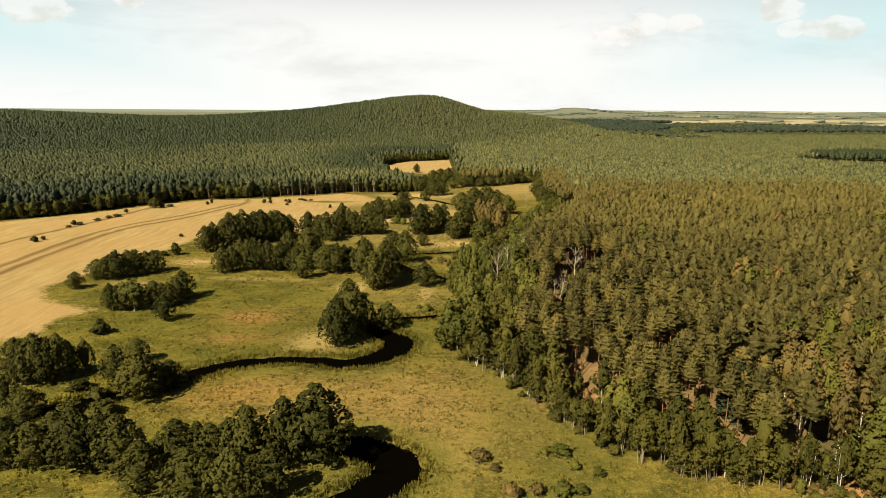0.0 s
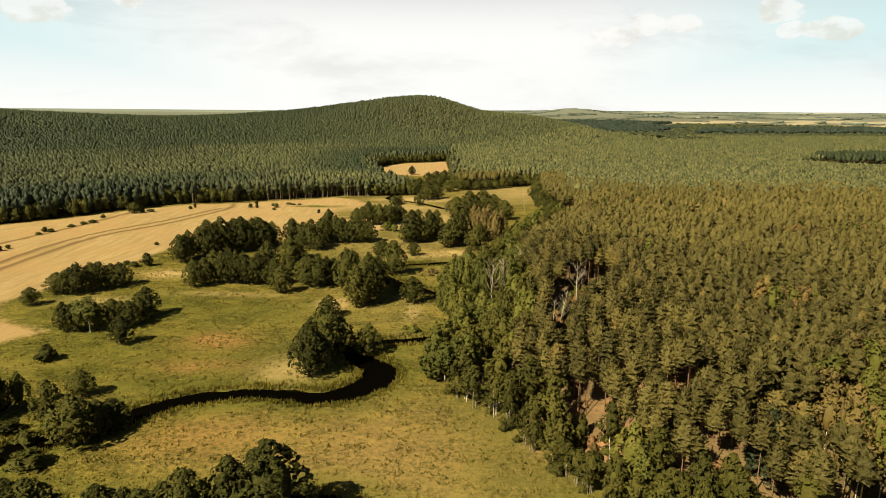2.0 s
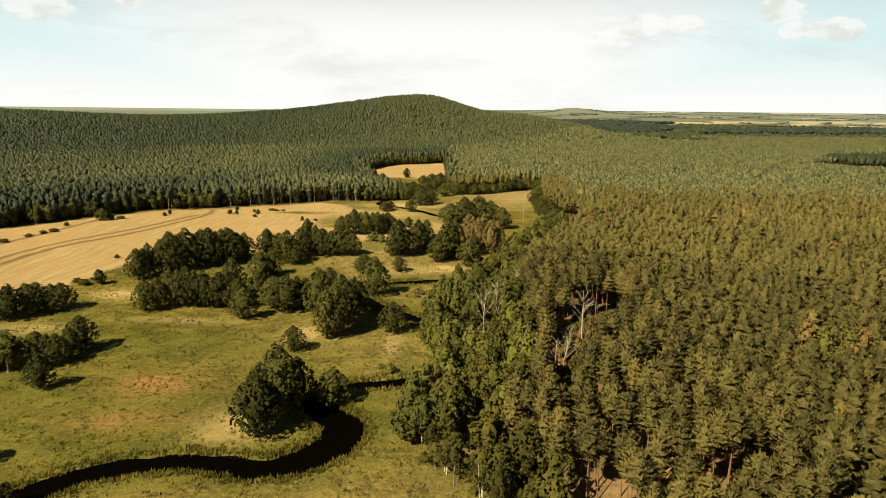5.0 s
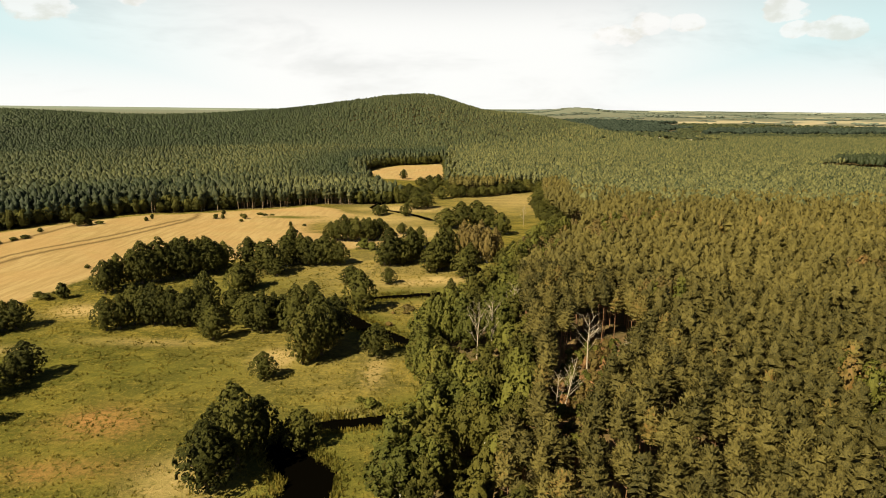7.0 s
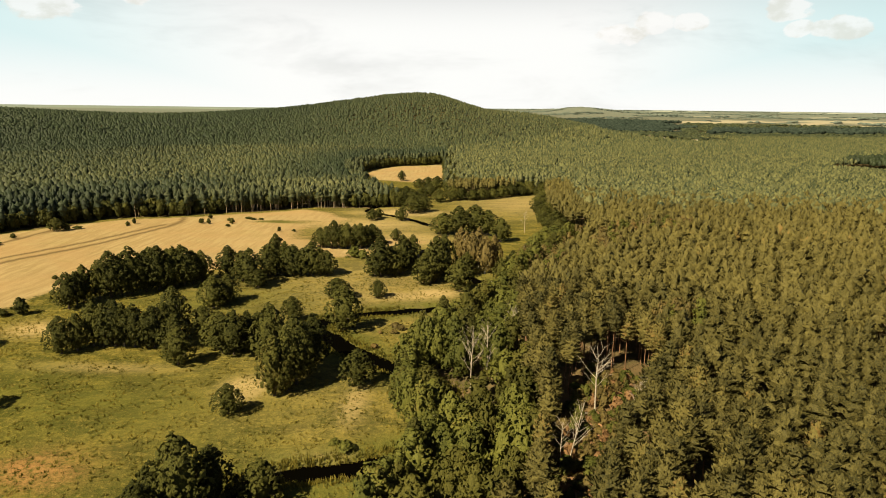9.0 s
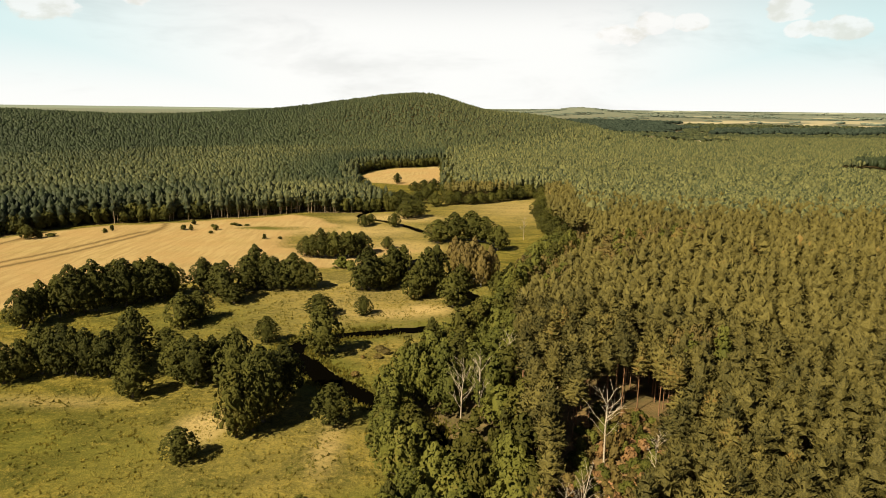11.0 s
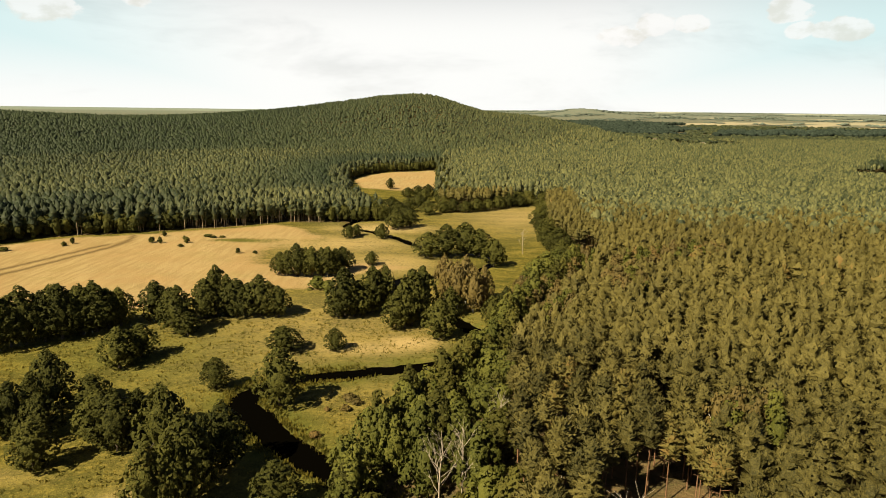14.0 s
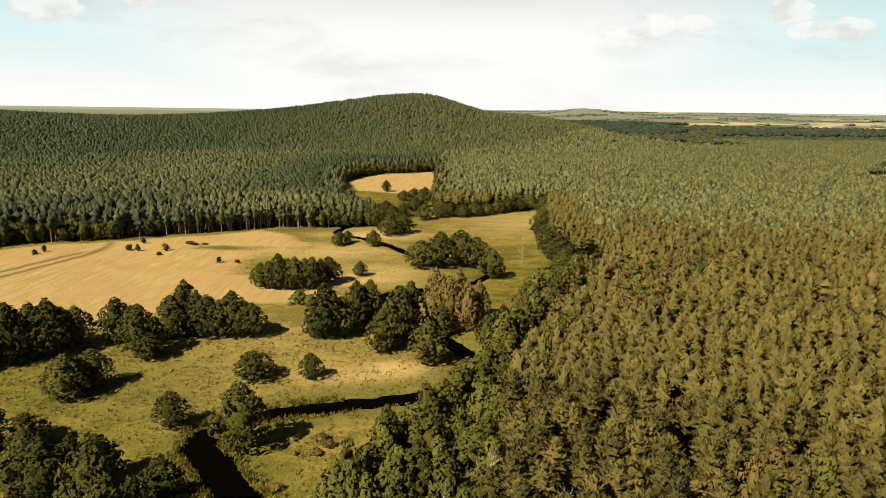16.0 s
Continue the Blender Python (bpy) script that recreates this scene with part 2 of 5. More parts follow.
REED = tuft_material("reed_blades", (1.25, 1.3, 1.1))


def water_material():
    m, n = material("river_water")
    place = n.add("ShaderNodeTexCoord").outputs["Object"]
    ripple = n.noise(place, 1.2, 3.0, 0.5)
    return finish(m, n, (0.0014, 0.0012, 0.0007), 0.12, ripple, 0.05, 0.05, **{"IOR": 1.06, "Specular IOR Level": 0.06})


WATER = water_material()

# ---- the lie of the land ----


def ramp(v, a, b):
    u = np.clip((v - a) / (b - a), 0.0, 1.0)
    return u * u * (3 - 2 * u)


def bell(x, y, cx, cy, sx, sy):
    return np.exp(-((x - cx) / sx) ** 2 - ((y - cy) / sy) ** 2)


def to_line(x, y, line):
    """Distance to a line of corners (x, y, half-width), and the half-width there."""
    best, wide = np.full(np.shape(x), 1e9), np.zeros(np.shape(x))
    for (ax, ay, aw), (bx, by, bw) in zip(line, line[1:]):
        dx, dy = bx - ax, by - ay
        u = np.clip(((x - ax) * dx + (y - ay) * dy) / (dx * dx + dy * dy), 0, 1)
        d = np.hypot(x - ax - u * dx, y - ay - u * dy)
        wide = np.where(d < best, aw + u * (bw - aw), wide)
        best = np.minimum(best, d)
    return best, wide


def inside(x, y, area):
    hit = np.zeros(np.shape(x), bool)
    for (ax, ay), (bx, by) in zip(area, area[1:] + area[:1]):
        if ay != by:
            hit ^= ((ay > y) != (by > y)) & (x < (bx - ax) * (y - ay) / (by - ay) + ax)
    return hit


def depth_in(x, y, area):
    """Metres inside an area's outline (minus: outside)."""
    d, _ = to_line(x, y, [(px, py, 0) for px, py in area + area[:1]])
    return np.where(inside(x, y, area), d, -d)


def soften(line, times=3):
    """Round a line of corners by cutting them."""
    for _ in range(times):
        out = [line[0]]
        for a, b in zip(line, line[1:]):
            out.append(tuple(0.75 * p + 0.25 * q for p, q in zip(a, b)))
            out.append(tuple(0.25 * p + 0.75 * q for p, q in zip(a, b)))
        line = out + [line[-1]]
    return line


DOWNSTREAM = [(-260, 150, 4), (-180, 152, 4), (-140, 155, 4), (-122, 161, 4), (-110, 169, 4), (-99, 177, 4), (-86, 188, 4.2), (-77, 199, 4), (-64, 205.5, 3.5),
                (-48, 207, 3.2), (-36, 203, 4), (-26, 205, 5), (-17, 214, 5.5), (-15, 224, 5.5), (-22, 232, 4.5), (-29, 242, 3.6),
                (-23, 250, 3), (-11, 252, 3), (6, 257, 3), (22, 270, 2.6), (22, 298, 2.6), (1, 316, 3.4)]
UPSTREAM = [(-15, 330, 4), (-24, 342, 4.5), (-34, 353, 4),
                (-31, 363, 4), (-19, 371.5, 3.6), (0, 377, 3.2), (17, 382, 3), (33, 388, 2.6), (43, 402, 2.6), (39, 425, 3), (20, 447, 3),
                (3, 462, 4), (-1, 476, 4.5), (1, 492, 4), (10, 503, 3), (28, 506, 2.2), (46, 518, 2), (58, 540, 2), (48, 562, 2), (26, 566, 2), (10, 580, 2.4), (-11, 613, 2.4), (-28, 631, 2.4),
                (-52, 645, 2.4), (-40, 690, 2.2), (-12, 740, 2), (8, 800, 2)]
RIVER = soften(DOWNSTREAM + UPSTREAM, 2)
BACKWATER = soften([(-190, 128, 4), (-150, 140, 4), (-120, 146, 4), (-90, 147, 3), (-60, 146, 3), (-38, 151, 4), (-20, 149, 5), (-9, 140, 6), (-14, 130, 5),
                    (-28, 119, 4), (-46, 106, 4), (-60, 90, 4), (-62, 60, 4), (-40, 20, 4), (-50, -60, 4)], 2)
EAST_WOOD = [(420, 60), (230, 88), (150, 112), (120, 123), (100, 127), (81, 129), (66, 131), (55, 136), (47, 142), (41, 149), (34, 158), (27, 177),
             (15, 198), (8, 205), (1, 222), (9, 240), (17, 258), (11, 272), (6, 291), (6, 311), (15, 335), (25, 354), (32, 364), (37, 378),
             (46, 392), (52, 415), (60, 434), (80, 470), (98, 520), (101, 560), (98, 620), (107, 686), (120, 779), (76, 744), (40, 722),
             (20, 735), (14, 800), (15, 905), (12, 1050), (16, 1160), (200, 1300), (900, 2000), (2200, 2200), (2600, 60)]
WEST_WOOD = [(-900, 380), (-500, 395), (-400, 420), (-330, 460), (-294, 495), (-258, 540), (-243, 575), (-216, 592), (-160, 622), (-126, 641), (-99, 660), (-50, 662),
             (-18, 672), (-22, 700), (-46, 745), (-62, 800), (-78, 860), (-93, 955), (-82, 1012), (-60, 1052), (-10, 1078), (12, 1092), (200, 1300), (900, 2000),
             (500, 2500), (-2500, 2500), (-2500, 380)]
FIELD = [(-330, 200), (-166, 222), (-156, 230), (-159, 247), (-149, 259), (-178, 271), (-191, 291), (-184, 316), (-170, 367), (-164, 409), (-148, 428),
         (-110, 437), (-98, 452), (-68, 478), (-30, 476), (-24, 506), (9, 521), (-8, 528), (-40, 540), (-66, 560), (-52, 600), (-85, 640), (-105, 650), (-130, 634),
         (-150, 622), (-165, 613), (-218, 585), (-246, 560), (-262, 530), (-296, 488), (-332, 452), (-420, 410), (-700, 380)]
CLEARING = [(-89, 960), (-80, 1008), (-60, 1048), (-10, 1074), (13, 1086), (15, 885), (-18, 866), (-68, 884)]
TRACKS = [soften([(-236, 250, 1.2), (-236, 313, 1.2), (-238, 365, 1.2), (-237, 436, 1.1), (-217, 482, 1.0), (-197, 540, 1.0), (-188, 570, 1.0)], 2),
          soften([(-226, 250, 1.6), (-227, 313, 1.6), (-229, 365, 1.6), (-228, 433, 1.4), (-208, 478, 1.4), (-189, 537, 1.4), (-180, 575, 1.2), (-186, 600, 1.2)], 2),
          soften([(-275, 370, 1.4), (-262, 453, 1.4), (-252, 488, 1.2), (-248, 557, 1.2)], 2)]


DARK_STAND = [(612, 1062), (650, 1020), (720, 1000), (860, 1010), (880, 1130), (700, 1120), (630, 1090)]
SMALL_FIELD = [(596, 955), (628, 990), (700, 998), (760, 960), (660, 900)]


def far_fields(x, y):
    """The open farmland beyond the forest: 1 on the fields; and pale sandy strips close to the horizon."""
    r = np.hypot(x, y - 100) + 14 * np.sin(x * 0.011) + 9 * np.sin(x * 0.027 + 1)
    a = np.degrees(np.arctan2(x, y - 100))

    def block(r0, r1, a0, a1):
        return (r > r0) & (r < r1) & (a > a0) & (a < a1)

    r = r + 70
    fields = block(3490, 3640, 16.8, 23) | block(3560, 3740, 23, 28) | block(3490, 3860, 28.6, 31) | block(3380, 3520, 30, 44) | block(3620, 3850, 31.4, 44)
    fields = fields | block(2700, 2860, 21.6, 22.9) | block(3990, 4100, 21, 24.5) | block(4010, 4090, 28, 42) | block(3240, 3330, 26.5, 29)
    pale = block(4600, 4800, 17.6, 21.4) | block(4600, 4760, 27.5, 33.5) | block(4500, 4620, -21.5, -19.5)
    return fields, pale


def beyond_edge(x, y):
    """Behind the far edge of the eastern pine plain."""
    return y > np.interp(x, (300, 410, 610, 1000, 1500), (1900, 1560, 1700, 1920, 2060))


def older_belt(r, a):
    """A belt of old forest before the far fields, by range and bearing."""
    near = 2590 + 22 * (a - 22.8) + 40 * np.sin(a * 1.9)
    return (r > near) & (r < near + 270) & (a > 22.4)


def village_ground(x, y):
    return np.hypot((x - 562) / 125, (y - 1630) / 140) < 1


def far_rise(x, y):
    return (76.0 + 18.0 * ramp(x, -1500.0, 800.0)) * ramp(np.hypot(x, y - 100), 2300.0, 5000.0) ** 1.1


def land(x, y, fine=True):
    """Height of the ground."""
    x, y = np.asarray(x, float), np.asarray(y, float)
    z = far_rise(x, y)
    z = z + 62 * bell(x, y, -150, 1760, 620, 340) + 44 * bell(x, y, -32, 1760, np.where(x < -32, 225, 122), 230)
    z = z + 57 * bell(x, y, -1000, 1330, 480, 330) + 10 * bell(x, y, -330, 1450, 300, 260)
    z = z + 30 * bell(x, y, 900, 4300, 190, 300) + 15 * bell(x, y, 225, 1700, 115, 210)
    wood = depth_in(x, y, EAST_WOOD)
    z = z + (11 * ramp(wood, 4, 48) + 7 * ramp(wood, 60, 240)) * (1 - 0.85 * ramp(y, 430, 700))
    wood = depth_in(x, y, WEST_WOOD)
    z = z + 2.0 * ramp(wood, 0, 60)
    z = z + 2.5 * ramp(-x, 150, 280) * ramp(y, 200, 300)
    z = z + 0.35 * np.sin(x * 0.071 + 0.6) * np.sin(y * 0.053) + 0.18 * np.sin(x * 0.19 + y * 0.11) * np.sin(y * 0.17 - x * 0.05)
    if fine:
        for line in (RIVER, BACKWATER):
            d, w = to_line(x, y, line)
            z = np.where(d < 30, z * ramp(d, 4, 30) , z)
            d = d + 0.9 * np.sin(x * 0.42 + 1.7 * np.sin(y * 0.33)) * np.sin(y * 0.29 + 0.8)
            z = z - 2.2 * (1 - ramp(d, w - 1.7, w + 1.9))
    return z


# ---- meshes from arrays ----


def face_ways(v, f):
    n = np.cross(v[f[:, 2]] - v[f[:, 0]], v[f[:, -1]] - v[f[:, 1]])
    return n / np.maximum(np.linalg.norm(n, axis=1), 1e-9)[:, None]


def swell(v, zc, a, c):
    """Outward direction of a rounded crown of half-width a and half-height c round (0, 0, zc)."""
    n = np.stack([v[:, 0] / a ** 2, v[:, 1] / a ** 2, (v[:, 2] - zc) / c ** 2], 1)
    n = n / np.maximum(np.linalg.norm(n, axis=1), 1e-9)[:, None] + (0, 0, 0.25)
    return n / np.linalg.norm(n, axis=1)[:, None]


def mesh_of(name, verts, quads=None, tris=None, mat=None, smooth=False, floats=(), ways=None, share=0.6):
    """A mesh from arrays of corners and of four- and three-sided faces. floats: (name, values for each corner).
    ways: for foliage, the crown's outward direction at each corner; its share softens the shading of single leaf clumps."""
    me = bpy.data.meshes.new(name)
    quads = np.zeros((0, 4), np.int32) if quads is None else np.asarray(quads, np.int32)
    tris = np.zeros((0, 3), np.int32) if tris is None else np.asarray(tris, np.int32)
    shading = None
    if ways is not None:
        v = np.asarray(verts, np.float32)
        ways = np.asarray(ways, np.float32)
        shading = []
        for f in (quads, tris):
            if len(f):
                n = face_ways(v, f)
                back = (n * ways[f].mean(1)).sum(1) < 0
                f[back] = f[back][:, ::-1]
                n[back] *= -1
                m = n[:, None, :] * (1 - share) + ways[f] * share
                shading.append((m / np.maximum(np.linalg.norm(m, axis=2), 1e-6)[:, :, None]).reshape(-1, 3))
        shading = np.concatenate(shading)
    me.vertices.add(len(verts))
    me.vertices.foreach_set("co", np.asarray(verts, np.float32).ravel())
    loops = np.concatenate([quads.ravel(), tris.ravel()])
    me.loops.add(len(loops))
    me.loops.foreach_set("vertex_index", loops)
    me.polygons.add(len(quads) + len(tris))
    me.polygons.foreach_set("loop_start", np.concatenate([np.arange(len(quads)) * 4, len(quads) * 4 + np.arange(len(tris)) * 3]).astype(np.int32))
    me.polygons.foreach_set("use_smooth", np.full(len(quads) + len(tris), smooth))
    for key, values in floats:
        a = me.attributes.new(key, "FLOAT", "POINT")
        a.data.foreach_set("value", np.asarray(values, np.float32))
    if mat:
        me.materials.append(mat)
    me.update(calc_edges=True)
    if shading is not None:
        a = me.attributes.new("custom_normal", "FLOAT_VECTOR", "CORNER")
        a.data.foreach_set("vector", shading.astype(np.float32).ravel())
    return me


class Shape:
    """Corners and faces gathered piece by piece."""

    def __init__(self):
        self.v, self.q, self.t, self.n = [], [], [], 0

    def add(self, v, q=None, t=None):
        if q is not None and len(q):
            self.q.append(np.asarray(q) + self.n)
        if t is not None and len(t):
            self.t.append(np.asarray(t) + self.n)
        self.v.append(np.asarray(v, float))
        self.n += len(v)
        return self

    def arrays(self):
        return (np.concatenate(self.v), np.concatenate(self.q) if self.q else np.zeros((0, 4), int),
                np.concatenate(self.t) if self.t else np.zeros((0, 3), int))

    def mesh(self, name, mat, smooth=False, crown=None, share=0.35):
        v, q, t = self.arrays()
        return mesh_of(name, v, q, t, mat, smooth, (), None if crown is None else swell(v, *crown), share)


def limb(shape, a, b, ra, rb, sides=6, bend=(0, 0, 0)):
    """A tapered, slightly bent round piece from a to b."""
    a, b, bend = np.array(a, float), np.array(b, float), np.array(bend, float)
    steps = 3 if bend.any() else 2
    way = (b - a) / np.linalg.norm(b - a)
    side = np.cross(way, (0.3, 1, 0.2))
    side /= np.linalg.norm(side)
    other = np.cross(way, side)
    ang = np.arange(sides) * 2 * math.pi / sides
    ring = np.cos(ang)[:, None] * side + np.sin(ang)[:, None] * other
    rings = []
    for i in range(steps):
        u = i / (steps - 1)
        rings.append(a + (b - a) * u + bend * math.sin(math.pi * u) + ring * (ra + (rb - ra) * u))
    k = np.arange(sides)
    q = [np.stack([k + i * sides, (k + 1) % sides + i * sides, (k + 1) % sides + (i + 1) * sides, k + (i + 1) * sides], 1) for i in range(steps - 1)]
    shape.add(np.concatenate(rings), np.concatenate(q))
    top = [[0, j, j + 1] for j in range(1, sides - 1)]
    shape.add(rings[-1], None, top)


def leaves(shape, rng, centres, radii, count, size, squash=0.8, low=-0.35, lift=0.25, long=1.0, bristle=0.0):
    """Leaf clumps: small four-sided sprays over the outer face of blobs."""
    c = np.repeat(np.asarray(centres, float), count, axis=0)
    r = np.repeat(np.asarray(radii, float), count)
    k = len(c)
    d = rng.normal(size=(k, 3))
    d[:, 2] = np.abs(d[:, 2]) * np.where(rng.random(k) < 0.75, 1, -0.6)
    d /= np.linalg.norm(d, axis=1)[:, None]
    d[:, 2] = np.maximum(d[:, 2], low)
    p = c + d * (r * rng.uniform(0.72, 1.08, k))[:, None] * (1, 1, squash)
    nrm = d + rng.normal(size=(k, 3)) * 0.35 + (0, 0, lift)
    nrm /= np.linalg.norm(nrm, axis=1)[:, None]
    a = np.cross(nrm, rng.normal(size=(k, 3)))
    stick = rng.random(k) < bristle
    a[stick] = (d + (0, 0, 0.6) + rng.normal(size=(k, 3)) * 0.3)[stick]
    a /= np.linalg.norm(a, axis=1)[:, None]
    b = np.cross(nrm, a)
    b[stick] = np.cross(a, rng.normal(size=(k, 3)))[stick]
    b /= np.linalg.norm(b, axis=1)[:, None]
    b[stick] *= 0.4
    s = (size * rng.uniform(0.65, 1.35, k))[:, None]
    sag = nrm * s * -0.3
    v = np.stack([p - a * s * long + sag, p - b * s * 0.75, p + a * s * long + sag, p + b * s * 0.75], 1).reshape(-1, 3)
    shape.add(v, np.arange(4 * k).reshape(-1, 4))


def tufts_of(shape, rng, places, axes, radius, rise=0.5, sides=5, jag=0.0):
    """Jagged little domes, each facing along its axis: clumps of leaves or needles with a lit face and a shaded underside."""
    p, ax = np.asarray(places, float), np.asarray(axes, float)
    k = len(p)
    ax = ax / np.linalg.norm(ax, axis=1)[:, None]
    a = np.cross(ax, rng.normal(size=(k, 3)))
    a /= np.linalg.norm(a, axis=1)[:, None]
    b = np.cross(ax, a)
    r = np.broadcast_to(radius, (k,)) * rng.uniform(0.7, 1.3, k)
    v = np.empty((k, sides + 1, 3))
    v[:, 0] = p + ax * (r * rise)[:, None]
    for j in range(sides):
        t = 2 * math.pi * j / sides + rng.uniform(-0.3, 0.3, k)
        m = r * rng.uniform(0.55, 1.4, k) * (1 + (jag if j % 2 else -jag))
        v[:, j + 1] = p + a * (np.cos(t) * m)[:, None] + b * (np.sin(t) * m)[:, None] - ax * (r * rng.uniform(-0.15 - 0.5 * jag, 0.35, k))[:, None]
    fan = np.array([(0, j + 1, (j + 1) % sides + 1) for j in range(sides)])
    shape.add(v.reshape(-1, 3), None, (np.arange(k)[:, None, None] * (sides + 1) + fan[None]).reshape(-1, 3))


def over_blobs(rng, centres, radii, count, squash=0.85, low=-0.3):
    """Places on the outer faces of blobs, with the direction outwards."""
    c = np.repeat(np.asarray(centres, float), count, axis=0)
    r = np.repeat(np.asarray(radii, float), count)
    d = rng.normal(size=(len(c), 3))
    d[:, 2] = np.abs(d[:, 2]) * np.where(rng.random(len(c)) < 0.8, 1, -0.5)
    d /= np.linalg.norm(d, axis=1)[:, None]
    d[:, 2] = np.maximum(d[:, 2], low)
    out = c * (1, 1, 0)
    out /= np.maximum(np.linalg.norm(out, axis=1), 0.1)[:, None]
    d = d + out * 0.45
    d /= np.linalg.norm(d, axis=1)[:, None]
    return c + d * (r * rng.uniform(0.75, 1.02, len(c)))[:, None] * (1, 1, squash), d + rng.normal(size=d.shape) * 0.22


def lump(shape, rng, centre, radius, rings=4, sides=8, rough=0.2):
    """A closed, uneven rounded body: the shaded inside of a crown."""
    cx, cy, cz = centre
    rx, ry, rz = radius
    v = [(cx, cy, cz - rz)]
    for i in range(1, rings):
        a = -math.pi / 2 + math.pi * i / rings
        for j in range(sides):
            b = 2 * math.pi * (j + 0.5 * (i % 2)) / sides
            k = 1 + rng.uniform(-rough, rough)
            v.append((cx + rx * math.cos(a) * math.cos(b) * k, cy + ry * math.cos(a) * math.sin(b) * k, cz + rz * math.sin(a)))
    v.append((cx, cy, cz + rz))
    q, t = [], []
    for j in range(sides):
        t.append((0, 1 + (j + 1) % sides, 1 + j))
        for i in range(rings - 2):
            o = 1 + i * sides
            q.append((o + j, o + (j + 1) % sides, o + sides + (j + 1) % sides, o + sides + j))
        o = 1 + (rings - 2) * sides
        t.append((o + j, o + (j + 1) % sides, len(v) - 1))
    shape.add(v, q, t)


# ---- kinds of trees, each with a trunk and a crown, in their nominal size ----


def part(name, me, parent, label=""):
    ob = new(name, me)
    ob.parent = parent
    if label:
        ob["label"] = label
    return ob


def broadleaf_shapes(seed, h=15.0, w=11.0, blobs=86, domes=6, sprays=4, clear=0.03, size=0.50, peak=0.66):
    rng = np.random.default_rng(seed)
    crown, wood = Shape(), Shape()
    limb(wood, (0, 0, -0.6), (0.2, 0.1, h * 0.55), 0.030 * h, 0.012 * h, 8, (0.15, -0.1, 0))
    lo = clear * h
    u = np.clip((np.arange(blobs) + rng.uniform(0.1, 0.9, blobs)) / blobs, 0.02, 1.0)
    ang = np.arange(blobs) * 2.39996 + rng.uniform(-0.35, 0.35, blobs)
    env = w / 2 * np.sin(math.pi * np.clip(u ** 0.68, 0.05, 0.985)) ** peak
    rad = rng.uniform(0.085, 0.125, blobs) * w
    out = np.maximum(env * rng.uniform(0.95, 1.04, blobs) - rad * 0.75, 0)
    out = np.where(rng.random(blobs) < 0.12, out * 0.5, out)
    z = lo + rad * 0.7 + u * (h - lo - 1.5 * rad)
    c = np.stack([np.cos(ang) * out, np.sin(ang) * out, z], 1)
    tufts_of(crown, rng, *over_blobs(rng, c, rad, domes, 1.2), size, 0.5, 4, 0.15)
    leaves(crown, rng, c, rad * 1.08, sprays, size * 0.6, 1.2)
    lump(crown, rng, (0, 0, lo + (h - lo) * 0.47), (w * 0.23, w * 0.23, (h - lo) * 0.36), 6, 9, 0.14)
    for i in range(7):
        k = rng.integers(blobs)
        limb(wood, (0.1, 0.05, h * rng.uniform(0.15, 0.45)), c[k] * (0.85, 0.85, 1), 0.010 * h, 0.003 * h, 5)
    return wood, crown


def birch_shapes(seed, h=16.0, w=7.5, stems=1):
    rng = np.random.default_rng(seed)
    crown, wood = Shape(), Shape()
    lean = rng.normal(size=2) * 0.4
    limb(wood, (0, 0, -0.6), (lean[0], lean[1], h * 0.85), 0.16, 0.04, 7, (lean[1] * 0.4, lean[0] * 0.3, 0))
    for i in range(1, stems):
        a = rng.uniform(0, 2 * math.pi)
        foot = np.array([math.cos(a), math.sin(a)]) * rng.uniform(0.7, 1.8)
        limb(wood, (foot[0], foot[1], -0.6), (foot[0] * 1.9, foot[1] * 1.9, h * rng.uniform(0.55, 0.8)), 0.11, 0.04, 6, (lean[1], lean[0], 0))
    blobs = 34
    u = rng.uniform(0, 1, blobs)
    ang = rng.uniform(0, 2 * math.pi, blobs)
    env = w / 2 * (np.sin(math.pi * np.clip(0.12 + 0.84 * u, 0, 0.97)) ** 0.7)
    rad = rng.uniform(0.10, 0.19, blobs) * w
    out = np.maximum(env * rng.uniform(0.6, 1.1, blobs) - rad * 0.5, 0)
    low = 0.24 if stems > 1 else 0.30
    z = h * low + u * (h * (0.98 - low) - rad)
    c = np.stack([np.cos(ang) * out, np.sin(ang) * out, z], 1)
    tufts_of(crown, rng, *over_blobs(rng, c, rad, 8, 1.0), 0.46, 0.5, 4)
    leaves(crown, rng, c, rad * 1.08, 6, 0.30, 1.0)
    lump(crown, rng, (0, 0, h * 0.63), (w * 0.20, w * 0.20, h * 0.26), 5, 7, 0.2)
    for i in range(6):
        k = rng.integers(blobs)
        limb(wood, (lean[0] * 0.5, lean[1] * 0.5, c[k][2] - h * 0.12), c[k], 0.06, 0.02, 4)
    return wood, crown


def pine_outline(u, w):
    """Half-width of a pine's crown from its foot (0) to its top (1)."""
    return w / 2 * (1.0 - 0.93 * u ** 2.1) ** 0.85 * (0.68 + 0.32 * ramp(u, 0, 0.3))


